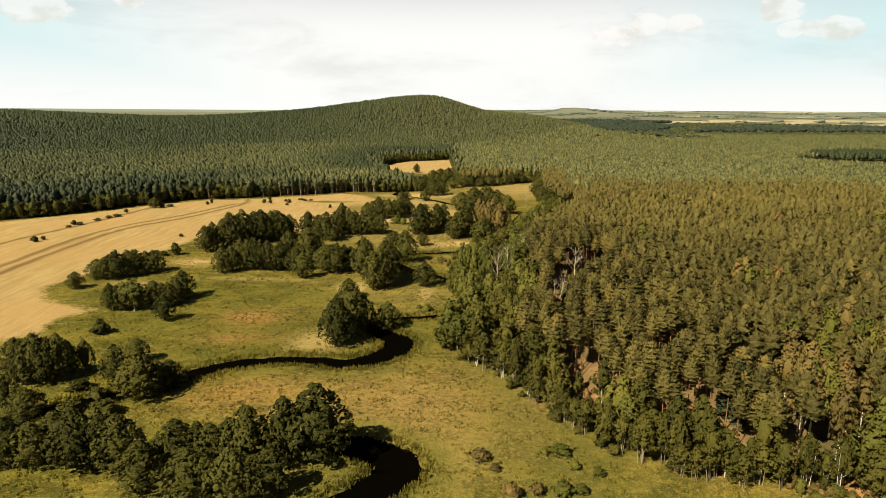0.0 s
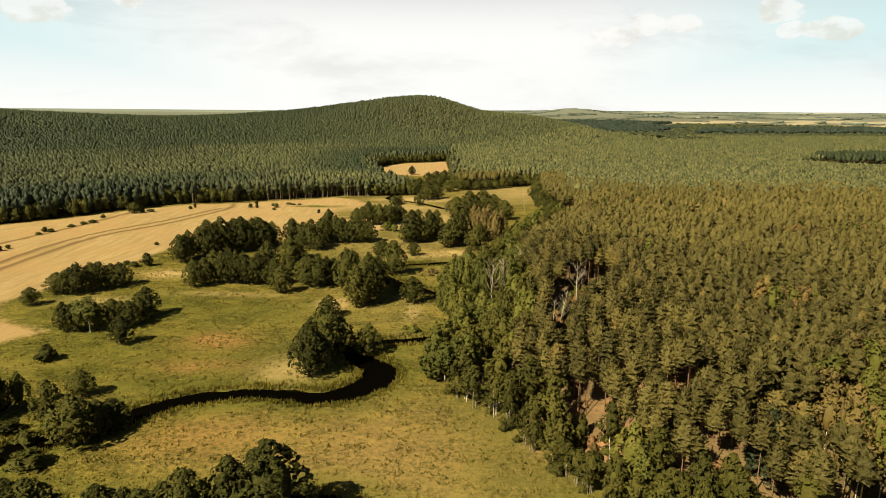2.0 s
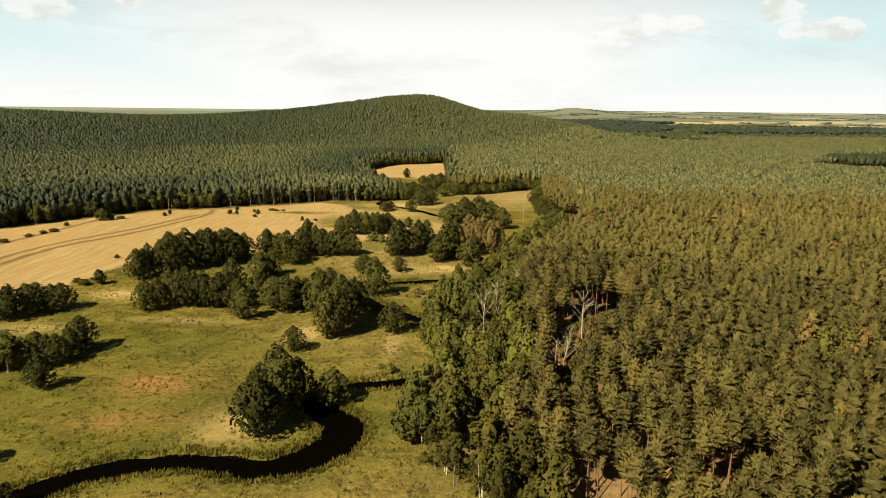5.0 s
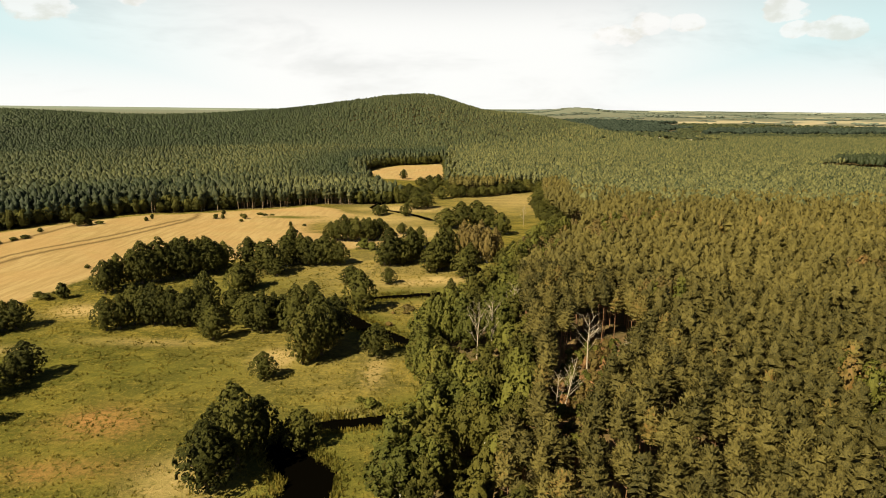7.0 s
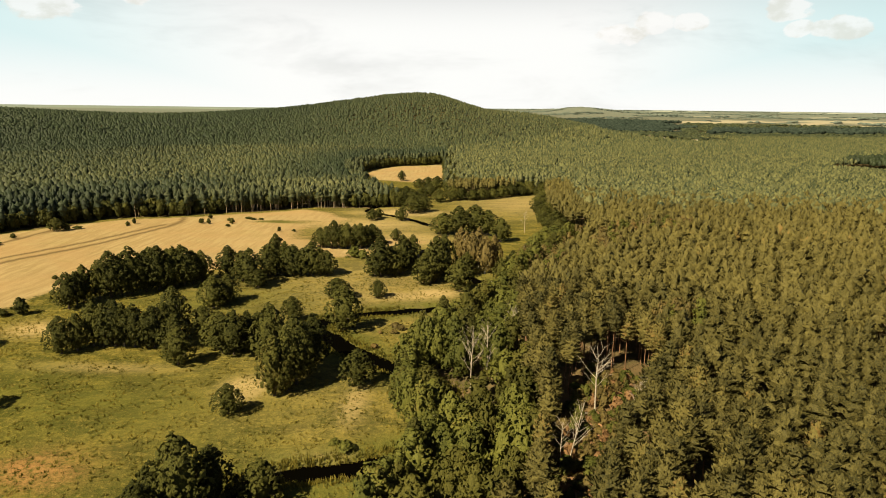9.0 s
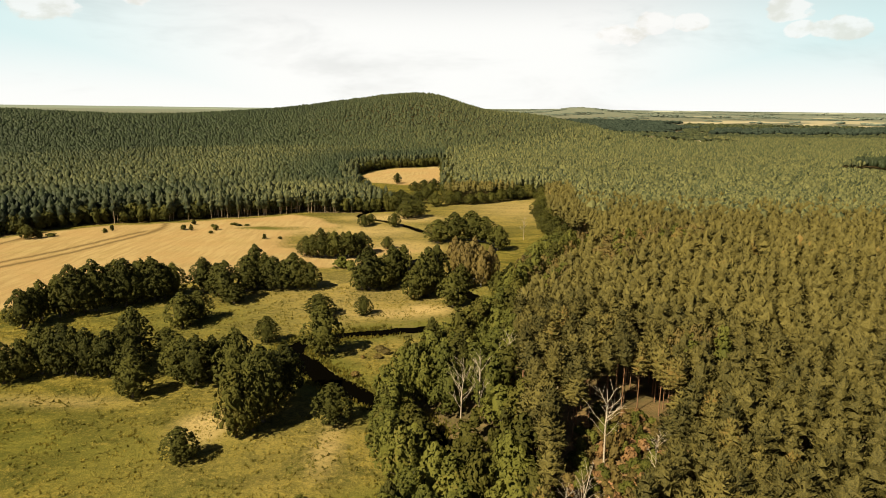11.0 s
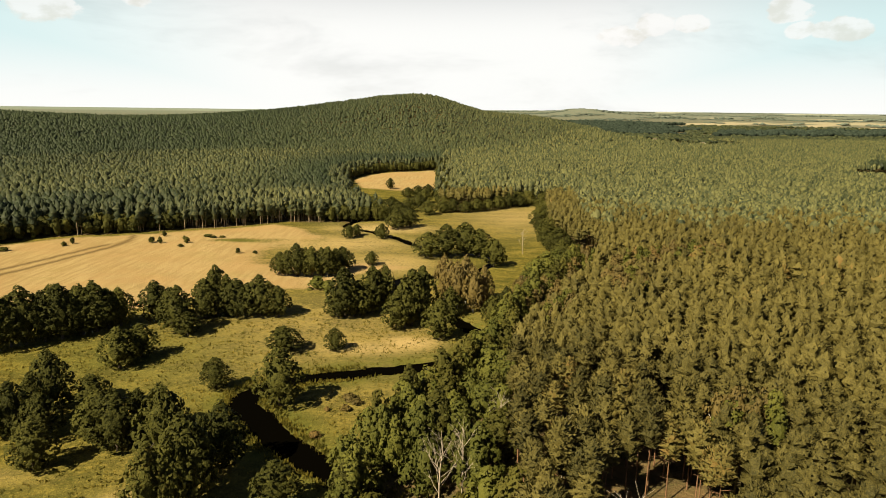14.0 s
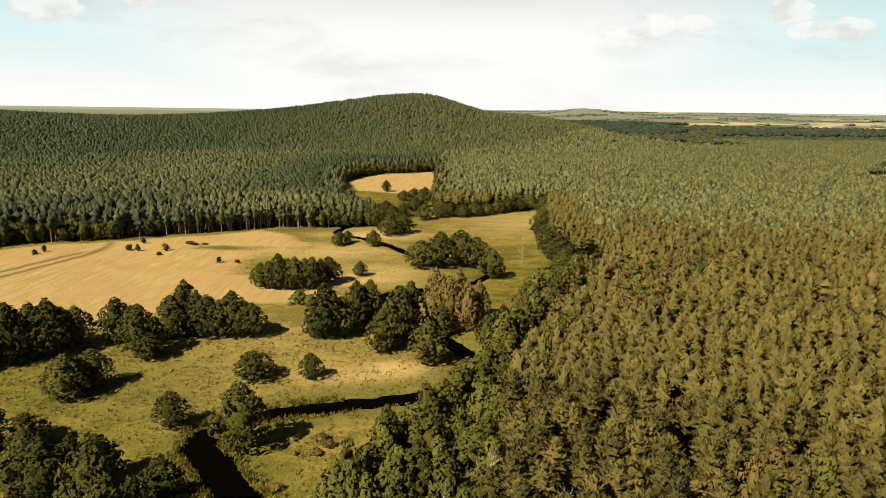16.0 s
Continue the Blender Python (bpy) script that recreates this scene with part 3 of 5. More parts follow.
def pine_crown(shape, rng, h, w, tiers, sides, needles, size, base=0.56, star=0.24):
    """Layers of branches, each a jagged star that droops inwards to the next, with needle sprays along them."""
    z0, z1 = h * base, h * 0.97
    lean = rng.normal(size=2) * 0.4
    rings = []
    for i in range(tiers):
        for inner in (0, 1):
            u = (i + 0.62 * inner) / tiers
            r = pine_outline(np.array(u), w) * (0.50 if inner else 0.86)
            turn = rng.uniform(0, 6.28)
            ox, oy = rng.normal(size=2) * 0.13 * r + lean * u
            ring = []
            for j in range(sides):
                a = turn * (1 - inner) + 2 * math.pi * (j + 0.5 * inner) / sides
                m = r * (1 + (star if j % 2 else -star) * (1 - inner)) * rng.uniform(0.82, 1.18)
                ring.append((math.cos(a) * m + ox, math.sin(a) * m + oy, z0 + u * (z1 - z0) + (0.14 * m if not inner else 0.0) + rng.uniform(-0.3, 0.3)))
            ring.sort(key=lambda p: math.atan2(p[1] - oy, p[0] - ox))
            rings.append(ring)
    v = [p for ring in rings for p in ring] + [(lean[0], lean[1], z1), (0, 0, z0 - 0.3)]
    q = [(i * sides + j, i * sides + (j + 1) % sides, (i + 1) * sides + (j + 1) % sides, (i + 1) * sides + j) for i in range(len(rings) - 1) for j in range(sides)]
    o = (len(rings) - 1) * sides
    t = [(o + j, o + (j + 1) % sides, len(v) - 2) for j in range(sides)] + [((j + 1) % sides, j, len(v) - 1) for j in range(sides)]
    shape.add(v, q, t)
    if needles:
        u = np.clip((np.floor(rng.random(needles) ** 1.15 * tiers) + rng.uniform(-0.1, 0.3, needles)) / tiers, 0, 0.98)
        ang = rng.uniform(0, 2 * math.pi, needles)
        out = pine_outline(u, w) * rng.uniform(0.55, 1.08, needles)
        p = np.stack([np.cos(ang) * out + lean[0] * u, np.sin(ang) * out + lean[1] * u, z0 + u * (z1 - z0) + 0.14 * out + rng.uniform(0, 0.35, needles)], 1)
        way = np.stack([np.cos(ang), np.sin(ang), 0.5 + 1.3 * u], 1) + rng.normal(size=(needles, 3)) * 0.45
        way /= np.linalg.norm(way, axis=1)[:, None]
        side = np.cross(way, rng.normal(size=(needles, 3)))
        side /= np.linalg.norm(side, axis=1)[:, None]
        k = (size * rng.uniform(0.6, 1.4, needles))[:, None]
        shape.add(np.stack([p - way * k * 0.5, p + side * k * 0.31 + way * k * 0.2, p + way * k, p - side * k * 0.31 + way * k * 0.2], 1).reshape(-1, 3), np.arange(4 * needles).reshape(-1, 4))


def pine_shapes(seed, h=20.0, w=6.6):
    rng = np.random.default_rng(seed)
    crown, wood = Shape(), Shape()
    limb(wood, (0, 0, -0.8), (rng.uniform(-0.3, 0.3), rng.uniform(-0.3, 0.3), h * 0.93), 0.20, 0.05, 7)
    pine_crown(crown, rng, h, w, 6, 12, 380, 0.64, 0.50 + 0.04 * (seed % 3), 0.3)
    for k in range(14):
        a, z = k * 2.39996, h * (0.50 + 0.028 * k)
        r = 2.6 - 0.13 * k
        limb(wood, (0, 0, z - 0.5), (math.cos(a) * r, math.sin(a) * r, z + 0.3), 0.07, 0.02, 4)
    for k in range(4):
        a = rng.uniform(0, 6.28)
        z = h * rng.uniform(0.25, 0.45)
        limb(wood, (0, 0, z), (math.cos(a) * 1.5, math.sin(a) * 1.5, z + 0.3), 0.05, 0.015, 4)
    return wood, crown


def spruce_shapes(seed, h=17.0, w=8.0):
    rng = np.random.default_rng(seed)
    crown, wood = Shape(), Shape()
    limb(wood, (0, 0, -0.6), (0, 0, h * 0.95), 0.22, 0.03, 7)
    n = 60
    u = np.linspace(0, 1, n)
    ang = np.arange(n) * 2.39996
    out = w / 2 * (1 - u) ** 0.8 * rng.uniform(0.5, 0.95, n)
    c = np.stack([np.cos(ang) * out, np.sin(ang) * out, h * 0.06 + u * h * 0.9], 1)
    leaves(crown, rng, c, 0.7 + 0.9 * (1 - u), 18, 0.45, 0.5, -0.2, 0.3, 1.3)
    lump(crown, rng, (0, 0, h * 0.35), (w * 0.3, w * 0.3, h * 0.33), 5, 8)
    return wood, crown


def bush_shapes(seed, h=4.0, w=4.5):
    rng = np.random.default_rng(seed)
    crown, wood = Shape(), Shape()
    for a in (0.3, 2.2, 4.4):
        limb(wood, (0.1 * math.cos(a), 0.1 * math.sin(a), -0.4), (0.7 * math.cos(a), 0.7 * math.sin(a), h * 0.6), 0.09, 0.03, 5)
    n = 22
    u = rng.uniform(0, 1, n)
    ang = rng.uniform(0, 6.28, n)
    out = w / 2 * np.sqrt(1 - (u * 0.95) ** 2) * rng.uniform(0.35, 0.8, n)
    c = np.stack([np.cos(ang) * out, np.sin(ang) * out, 0.35 + u * (h - 1.0)], 1)
    leaves(crown, rng, c, rng.uniform(0.5, 0.9, n), 11, 0.38)
    lump(crown, rng, (0, 0, h * 0.42), (w * 0.33, w * 0.33, h * 0.4), 4, 7)
    return wood, crown


def bare_shapes(seed, h=14.0, spread=3.5):
    """A dead tree: stem, limbs and twigs, no leaves."""
    rng = np.random.default_rng(seed)
    wood = Shape()
    top = np.array([rng.uniform(-0.6, 0.6), rng.uniform(-0.6, 0.6), h])
    limb(wood, (0, 0, -0.6), top * 0.55, 0.17, 0.11, 7)
    limb(wood, top * 0.55, top, 0.11, 0.03, 6, (0.3, 0.2, 0))
    for i in range(16):
        u = rng.uniform(0.28, 0.92)
        a = rng.uniform(0, 6.28)
        root = top * u
        r = spread * (1.15 - u) * rng.uniform(0.6, 1.2) + 0.5
        tip = root + np.array([math.cos(a) * r, math.sin(a) * r, rng.uniform(0.7, 1.6) * r])
        tip[2] = min(tip[2], h * 1.02)
        limb(wood, root, tip, 0.055, 0.02, 5, (0, 0, 0.25 * r * -0.4))
        for j in range(3):
            b = a + rng.uniform(-1.1, 1.1)
            start = root + (tip - root) * rng.uniform(0.4, 0.95)
            limb(wood, start, start + np.array([math.cos(b), math.sin(b), rng.uniform(0.2, 1.1)]) * rng.uniform(0.9, 1.9), 0.024, 0.010, 4)
    return wood


PROTOTYPES = {}
CROWNS = {"broadleaf": (6.0, 5.5, 8.0), "birch": (9.5, 3.75, 6.0), "pine": (14.0, 3.3, 6.0), "spruce": (5.0, 4.0, 12.0), "bush": (1.2, 2.2, 2.4)}


def plant(kind, seed, x, y, h, w, label, category, group, leaf=None, bark=None, turn=None):
    """Set one tree on the ground; trees of one kind and seed share their meshes."""
    key = (kind, seed, leaf.name if leaf else "", bark.name)
    nominal = {"broadleaf": (15, 11), "birch": (16, 7.5), "pine": (20, 6.6), "spruce": (17, 8), "bush": (4, 4.5), "dead": (14, 7)}[kind]
    if key not in PROTOTYPES:
        if kind == "dead":
            PROTOTYPES[key] = (bare_shapes(seed).mesh("dead_tree", bark, True), None)
        else:
            fine = (dict(blobs=52, domes=8, sprays=4, size=0.58) if seed < 25 else dict(blobs=66, domes=6, sprays=3, size=0.60)) if kind == "broadleaf" and seed > 15 else dict(stems=3) if kind == "birch" and seed > 37 else {}
            shapes = {"broadleaf": broadleaf_shapes, "birch": birch_shapes, "pine": pine_shapes, "spruce": spruce_shapes, "bush": bush_shapes}[kind](seed, **fine)
            PROTOTYPES[key] = (shapes[0].mesh(kind + "_trunk", bark, True), shapes[1].mesh(kind + "_crown", leaf, False, CROWNS[kind], 0.42 if kind == "pine" else 0.4))
    trunk, crown = PROTOTYPES[key]
    name = {"broadleaf": "broadleaf_tree", "birch": "birch_tree", "pine": "pine_tree", "spruce": "spruce_tree", "bush": "bush", "dead": "dead_tree"}[kind]
    z = float(land(np.array([x]), np.array([y]))[0])
    spin = random.uniform(0, 360) if turn is None else turn
    m = pose(x, y, z, 0, 0, spin) @ Matrix.Diagonal((w / nominal[1], w / nominal[1], h / nominal[0], 1))
    if crown is None:
        ob = new(name, trunk)
        ob.matrix_world = m
    else:
        ob = new(name)
        ob.empty_display_size = 0.5
        ob.matrix_world = m
        part("stems" if kind == "bush" else "trunk", trunk, ob)
        part("crown", crown, ob)
    return tagged(ob, label, category, group)


def stand(kind, seeds, rows, label, category, group, leaf, bark, close=False):
    """A group of trees. close: a closed row, with a narrower tree between each two neighbours."""
    for i, (x, y, h, w) in enumerate(rows):
        plant(kind, seeds[i % len(seeds)], x, y, h * 1.03, w * (1.08 if close else 1.2), label, category, group, leaf, bark)
    if close:
        for i, ((ax, ay, ah, aw), (bx, by, bh, bw)) in enumerate(zip(rows, rows[1:])):
            if 5 < math.hypot(ax - bx, ay - by) < 17:
                plant(kind, seeds[(i + 2) % len(seeds)], (ax + bx) / 2 + random.uniform(-1, 1), (ay + by) / 2 + random.uniform(-1, 1), (ah + bh) / 2 * random.uniform(0.86, 1.02),
                      (aw + bw) / 2 * random.uniform(0.72, 0.88), label, category, group, leaf, bark)


# ---- ground and water ----


def stretch(parts):
    return np.unique(np.round(np.concatenate(parts), 3))


def grow(start, step, end, ratio=1.12):
    out, p = [], start
    while abs(p - start) < abs(end - start):
        p += step
        step *= ratio
        out.append(p)
    return np.array(out)


def build_ground():
    xs = stretch([np.arange(-284, -170, 2.4), np.arange(-170, 112, 2.4), grow(-284, -4, -4900, 1.09), grow(112, 3, 4900, 1.09)])
    ys = stretch([np.arange(108, 470, 2.4), np.arange(470, 800, 3.5), grow(800, 5, 3000, 1.06), np.arange(3000, 4950, 45), grow(108, -3, -4900, 1.14)])
    gx, gy = np.meshgrid(xs, ys)
    x, y = gx.ravel(), gy.ravel()
    z = land(x, y)
    nx, ny = len(xs), len(ys)
    i, j = np.meshgrid(np.arange(nx - 1), np.arange(ny - 1))
    o = (j * nx + i).ravel()
    quads = np.stack([o, o + 1, o + nx + 1, o + nx], 1)
    east, west = depth_in(x, y, EAST_WOOD), depth_in(x, y, WEST_WOOD)
    wood = np.maximum(ramp(east, 3, 11), ramp(west, -1, 5))
    r = np.hypot(x, y - 100)
    fields, pale = far_fields(x, y)
    wood = np.where(r > 2300, 1.0 - (fields | pale), wood) * (1 - ramp(depth_in(x, y, SMALL_FIELD), -6, 6))
    field = np.maximum(ramp(depth_in(x, y, FIELD), -9, 9), np.maximum(ramp(depth_in(x, y, CLEARING), -6, 6), ramp(depth_in(x, y, SMALL_FIELD), -6, 6)))
    field = field * (1 - 0.9 * bell(x, y, -110, 590, 24, 8)) * (1 - 0.45 * bell(x, y, -45, 590, 40, 30)) * (1 - 0.7 * bell(x, y, -72, 552, 24, 34)) * (1 - 0.6 * bell(x, y, -40, 540, 26, 20))
    field = np.maximum(field, fields & (r > 2300))
    track = np.zeros(len(x))
    for line in TRACKS:
        d, w = to_line(x, y, line)
        track = np.maximum(track, 1 - ramp(d, w * 0.5, w + 1.7))
    d1, w1 = to_line(x, y, RIVER)
    d2, w2 = to_line(x, y, BACKWATER)
    bank = np.minimum(d1 - w1, d2 - w2)
    mud = (1 - ramp(bank, -1.0, 0.6)) * (1 - wood)
    # green growth by the water; western patches also paint the view's side dimming
    lush = np.maximum.reduce([(1 - ramp(bank, 2, 16)) * (1 - 0.8 * ramp(y, 470, 520)), 0.9 * bell(x, y, 30, 165, 22, 60), 0.9 * bell(x, y, -135, 290, 40, 30), 0.8 * bell(x, y, -80, 388, 48, 30), 0.6 * bell(x, y, -60, 355, 30, 16),
                              0.8 * bell(x, y, -70, 215, 60, 16), bell(x, y, -110, 590, 22, 7), 0.7 * bell(x, y, -105, 240, 60, 34), 0.8 * bell(x, y, -75, 285, 45, 22), 0.6 * bell(x, y, -40, 265, 24, 20)])
    rust = np.maximum.reduce([bell(x, y, -80, 250, 13, 9), 0.75 * bell(x, y, -78, 227, 16, 6), 0.35 * bell(x, y, -10, 172, 40, 22), 0.5 * bell(x, y, -60, 180, 26, 12)])
    straw = np.maximum.reduce([1.8 * bell(x, y, -44, 297, 6.5, 8), bell(x, y, 14, 404, 14, 9), 0.75 * bell(x, y, -8, 288, 4, 14), 0.8 * bell(x, y, 0, 398, 26, 9),
                               bell(x, y, -140, 348, 12, 8), bell(x, y, -150, 300, 14, 6), 0.9 * bell(x, y, -47, 222, 10, 12),
                               0.5 * bell(x, y, -95, 312, 26, 4), 0.7 * bell(x, y, -12, 255, 12, 7), bell(x, y, -20, 640, 40, 20), 0.75 * bell(x, y, -40, 585, 50, 30), 0.35 * bell(x, y, -20, 410, 75, 60), 0.15 * bell(x, y, -20, 300, 50, 60), 0.7 * bell(x, y, -5, 530, 30, 30),
                               0.55 * bell(x, y, 90, 700, 60, 70), 0.22 * bell(x, y, 0, 165, 60, 45)])
    bare = np.maximum.reduce([0.9 * bell(x, y, 66, 276, 9, 10), 0.9 * bell(x, y, 58, 256, 7, 9), 0.7 * bell(x, y, 49, 234, 5, 10), 0.6 * bell(x, y, 54, 171, 18, 6),
                              0.55 * bell(x, y, 74, 172, 10, 7), 0.6 * bell(x, y, 69, 144, 6, 8), 0.9 * bell(x, y, 100, 128, 14, 6), 0.4 * bell(x, y, 62, 190, 20, 8)])
    # haze painted by distance; the western horizon strip is greyed and paled most
    west_haze = ramp(r, 4250, 4400) * ramp(-x, 700, 900)
    grey = np.maximum.reduce([0.20 * ramp(r, 2400, 3000) + 0.40 * ramp(r, 3000, 4300), 0.85 * west_haze, 0.8 * ramp(r, 4600, 4750) * (1 - pale)])
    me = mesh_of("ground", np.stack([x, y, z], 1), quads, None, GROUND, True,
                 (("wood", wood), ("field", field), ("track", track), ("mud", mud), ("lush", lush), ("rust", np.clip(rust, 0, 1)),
                  ("straw", np.clip(straw, 0, 1)), ("bare", np.clip(bare, 0, 1)), ("pale", np.where(r > 2300, np.where(pale, 1.0, np.maximum(0.25 * fields, 0.25 * west_haze)), 0.0)), ("grey", grey)))
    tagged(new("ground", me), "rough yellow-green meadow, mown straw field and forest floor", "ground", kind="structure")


def build_water(name, line, label):
    pts = np.array(line)
    way = np.gradient(pts[:, :2], axis=0)
    way /= np.linalg.norm(way, axis=1)[:, None]
    side = np.stack([-way[:, 1], way[:, 0]], 1)
    wide = (pts[:, 2] + 1.9)[:, None]
    rows = [np.concatenate([pts[:, :2] + side * wide * k, np.full((len(pts), 1), -0.75)], 1) for k in (-1, 0, 1)]
    v = np.concatenate(rows)
    n = len(pts)
    i = np.arange(n - 1)
    q = np.concatenate([np.stack([i + k * n, i + (k + 1) * n, i + 1 + (k + 1) * n, i + 1 + k * n], 1)[:, ::-1] for k in (0, 1)])
    tagged(new(name, mesh_of(name, v, q, None, WATER, True)), label, "river", kind="structure")


build_ground()
build_water("water", RIVER, "dark still water of a narrow winding river")
build_water("backwater", BACKWATER, "nearly black water of a tree-lined backwater")

# ---- trees of the meadow ----
ALDERS, FAR_ALDERS = (11, 12, 13, 14, 15), (26, 27, 28, 29)
OLIVE = "dark green broad-crowned alder standing in the meadow"

stand("broadleaf", ALDERS, [
    (-176, 312, 9.6, 11.5), (-166, 311, 14.5, 12.8), (-161, 321, 13, 13.2), (-153, 325, 11.5, 12), (-176, 292, 8, 8.6), (-142, 259, 11.6, 7),
    (-137, 260, 10.4, 8), (-126, 265, 12, 10), (-120, 266, 10.5, 9), (-119, 279, 12.5, 11.6), (-114, 247, 10.6, 8.7),
    ], "dark green alder in a small group beside the mown field", "tree", "copse beside the field", ALDER, BARK, True)
stand("birch", (31, 32), [(-132, 259, 14.5, 9.6), (-138, 262, 12, 7)], "pale-stemmed birch among alders in the meadow", "tree", "copse beside the field", BIRCH, BIRCH_BARK)
stand("broadleaf", ALDERS, [
    (-143, 373, 15.5, 11.5), (-143, 385, 16, 11), (-134, 391, 21, 15.3), (-128, 398, 21.5, 15.6), (-118, 404, 21, 16), (-109, 412, 19, 16),
    (-103, 419, 15.5, 12), (-124, 410, 19, 14), (-113, 418, 18, 13)], "tall dark green alder in a dense copse at the field's edge", "tree", "copse at the field's edge", ALDER, BARK, True)
stand("broadleaf", ALDERS, [
    (-116, 323, 13.4, 10.5), (-109, 331, 16, 11), (-101, 331, 17, 12), (-94, 331, 15.4, 11), (-87, 331, 15.5, 10.5), (-86, 346, 18, 12.5),
    (-72, 316, 12.8, 11), (-76, 349, 10, 11), (-82, 377, 13.8, 12.5), (-79, 386, 12, 11.5), (-63, 330, 14, 12), (-56, 325, 16, 13), (-50, 335, 12, 11),
    (-41, 319, 20, 13), (-33, 293, 18.5, 10.5), (-28, 301, 22, 13), (-26, 317, 17, 12), (-44, 362, 10.3, 9.5), (-79, 330, 13, 11)],
    "dark green alder in a curved row across the meadow", "tree", "curved row of alders", ALDER, BARK, True)
stand("broadleaf", ALDERS, [(-43, 281, 9, 8), (-31, 395, 9.5, 11.6), (-21, 351, 18, 12.5), (-12.5, 396, 8.3, 7.3), (-8.6, 301, 11.8, 10)],
      "single dark green rounded alder near the river bank", "tree", "single riverside alders", ALDER, BARK)
stand("broadleaf", FAR_ALDERS, [
    (-92, 426, 16.8, 13), (-77, 413, 18, 14), (-73, 430, 16.5, 13), (-70, 436, 21, 12), (-61, 434, 16, 14.6), (-51, 434, 17.3, 14.6), (-43, 433, 13, 10.5),
    (-84, 423, 15, 12), (-72, 409, 9.4, 9.5)], "dark green alder in a long copse below the field", "tree", "long copse below the field", ALDER, BARK, True)
stand("broadleaf", FAR_ALDERS, [(-60, 502, 12, 11), (-51, 501, 17, 12.4), (-43, 501, 15.6, 12.4), (-35, 503, 15.2, 12.5), (-29, 514, 13, 13), (-14.5, 527, 8, 7.8)],
      "dark green broadleaf tree in a rounded copse on the field", "tree", "rounded copse on the field", ALDER, BARK, True)
stand("bush", (61, 62), [(-35, 476, 6.6, 8.6), (-30, 474, 5.5, 6)], "pale yellow-green willow bush on the straw field", "bush", "willow bushes", BIRCH, BARK)
stand("broadleaf", FAR_ALDERS, [
    (-15, 434, 21, 14), (-9, 437, 15, 13), (-4, 442, 20, 12.5), (1, 446, 19.5, 11.5), (-18, 434, 11, 11), (8, 420, 15, 11.5), (14, 425, 23, 13.5),
    (18, 435, 22, 13), (25.5, 410, 15.2, 12.8), (30, 438, 14.5, 10.5), (47, 427, 12, 8.6), (53, 426, 16, 10.6)],
    "dark green alder leaning over the river bend", "tree", "alders at the river bend", ALDER, BARK, True)
stand("broadleaf", (27, 28), [(33, 448, 21, 9), (40, 443, 20, 9), (27, 461, 21, 9), (37, 456, 22, 9), (45, 449, 19, 8), (30, 455, 20, 8)],
      "tall birch with thinning russet-brown foliage", "tree", "russet birches", RUSSET, BIRCH_BARK)
stand("broadleaf", FAR_ALDERS, [
    (17, 549, 15, 17), (28, 550, 19.5, 17), (39, 553, 20, 17.5), (48, 550, 17, 15.8), (55, 527, 15.6, 12), (-39, 603, 9, 9), (-35, 612, 8, 7.5),
    (-16.6, 602, 10.4, 9), (-9, 640, 13.6, 17), (0, 648, 13, 12)], "dark green broadleaf tree in the far meadow", "tree", "far meadow trees", ALDER, BARK)
stand("bush", (61, 62, 63), [(-210, 559, 3, 3.2), (-165, 580, 4.2, 4), (-165, 599, 4.4, 3.2), (-141, 568, 2, 3.6), (-99, 551, 3.8, 2.8), (-148, 591, 2.8, 3.2),
                             (-89, 553, 1.8, 3), (-208.6, 566, 4.4, 2.6), (-159, 579, 4.6, 3), (-142, 580, 4, 4), (-136, 601, 1.8, 6), (-131, 598, 1.5, 5), (-126, 600, 1.4, 4)],
      "small dark bush alone on the mown field", "bush", "bushes on the field", ALDER, BARK)
stand("bush", (61, 62, 63), [(-256, 388, 3.6, 4.6), (-255, 395, 2.8, 2.8), (-267, 450, 3.6, 4), (-262.5, 450, 2.4, 5), (-265, 440, 1.8, 4), (-260, 469, 2, 5.4), (-256, 478, 2.2, 5),
                             (-253, 485, 2.6, 6), (-256, 505, 3.2, 3.6), (-241, 537, 4.6, 6), (-236, 542, 2.6, 6), (-177, 419, 2.2, 3), (-170, 366, 2.3, 4.4)],
      "dark bush in a ragged row along the field track", "bush", "bushes along the field track", ALDER, BARK)
stand("broadleaf", (26,), [(-245, 532, 9, 9)], "dark tree at the end of the field track", "tree", "", ALDER, BARK)
stand("bush", (62, 63), [(-24, 148, 1.6, 3), (9.8, 142, 3, 4.8), (13, 137, 1.8, 2.7), (16, 127, 3.6, 5), (22, 128, 2.6, 3.6), (-1, 356, 2.2, 4.6), (-7, 333, 1.8, 3.2), (1.4, 353, 2.2, 3.6), (-1, 349, 1.6, 3.4),
                         (-6.5, 348.6, 1.3, 1.8)], "low dry olive shrub in the rough meadow", "bush", "low shrubs in the meadow", RUSSET, BARK)
stand("bush", (61, 63), [(30.5, 145, 2.5, 5.4), (32.6, 138.5, 2.3, 3), (26.4, 145, 1.6, 2.6), (28, 128, 3, 5.2), (32, 128, 2.4, 3.2), (-6.2, 262, 3, 4.6), (-9.8, 265, 1.6, 2.8), (20.5, 338, 3.5, 5), (38, 136, 2, 3)],
      "low green shrub at the meadow's edge", "bush", "green shrubs at the meadow's edge", BIRCH, BARK)
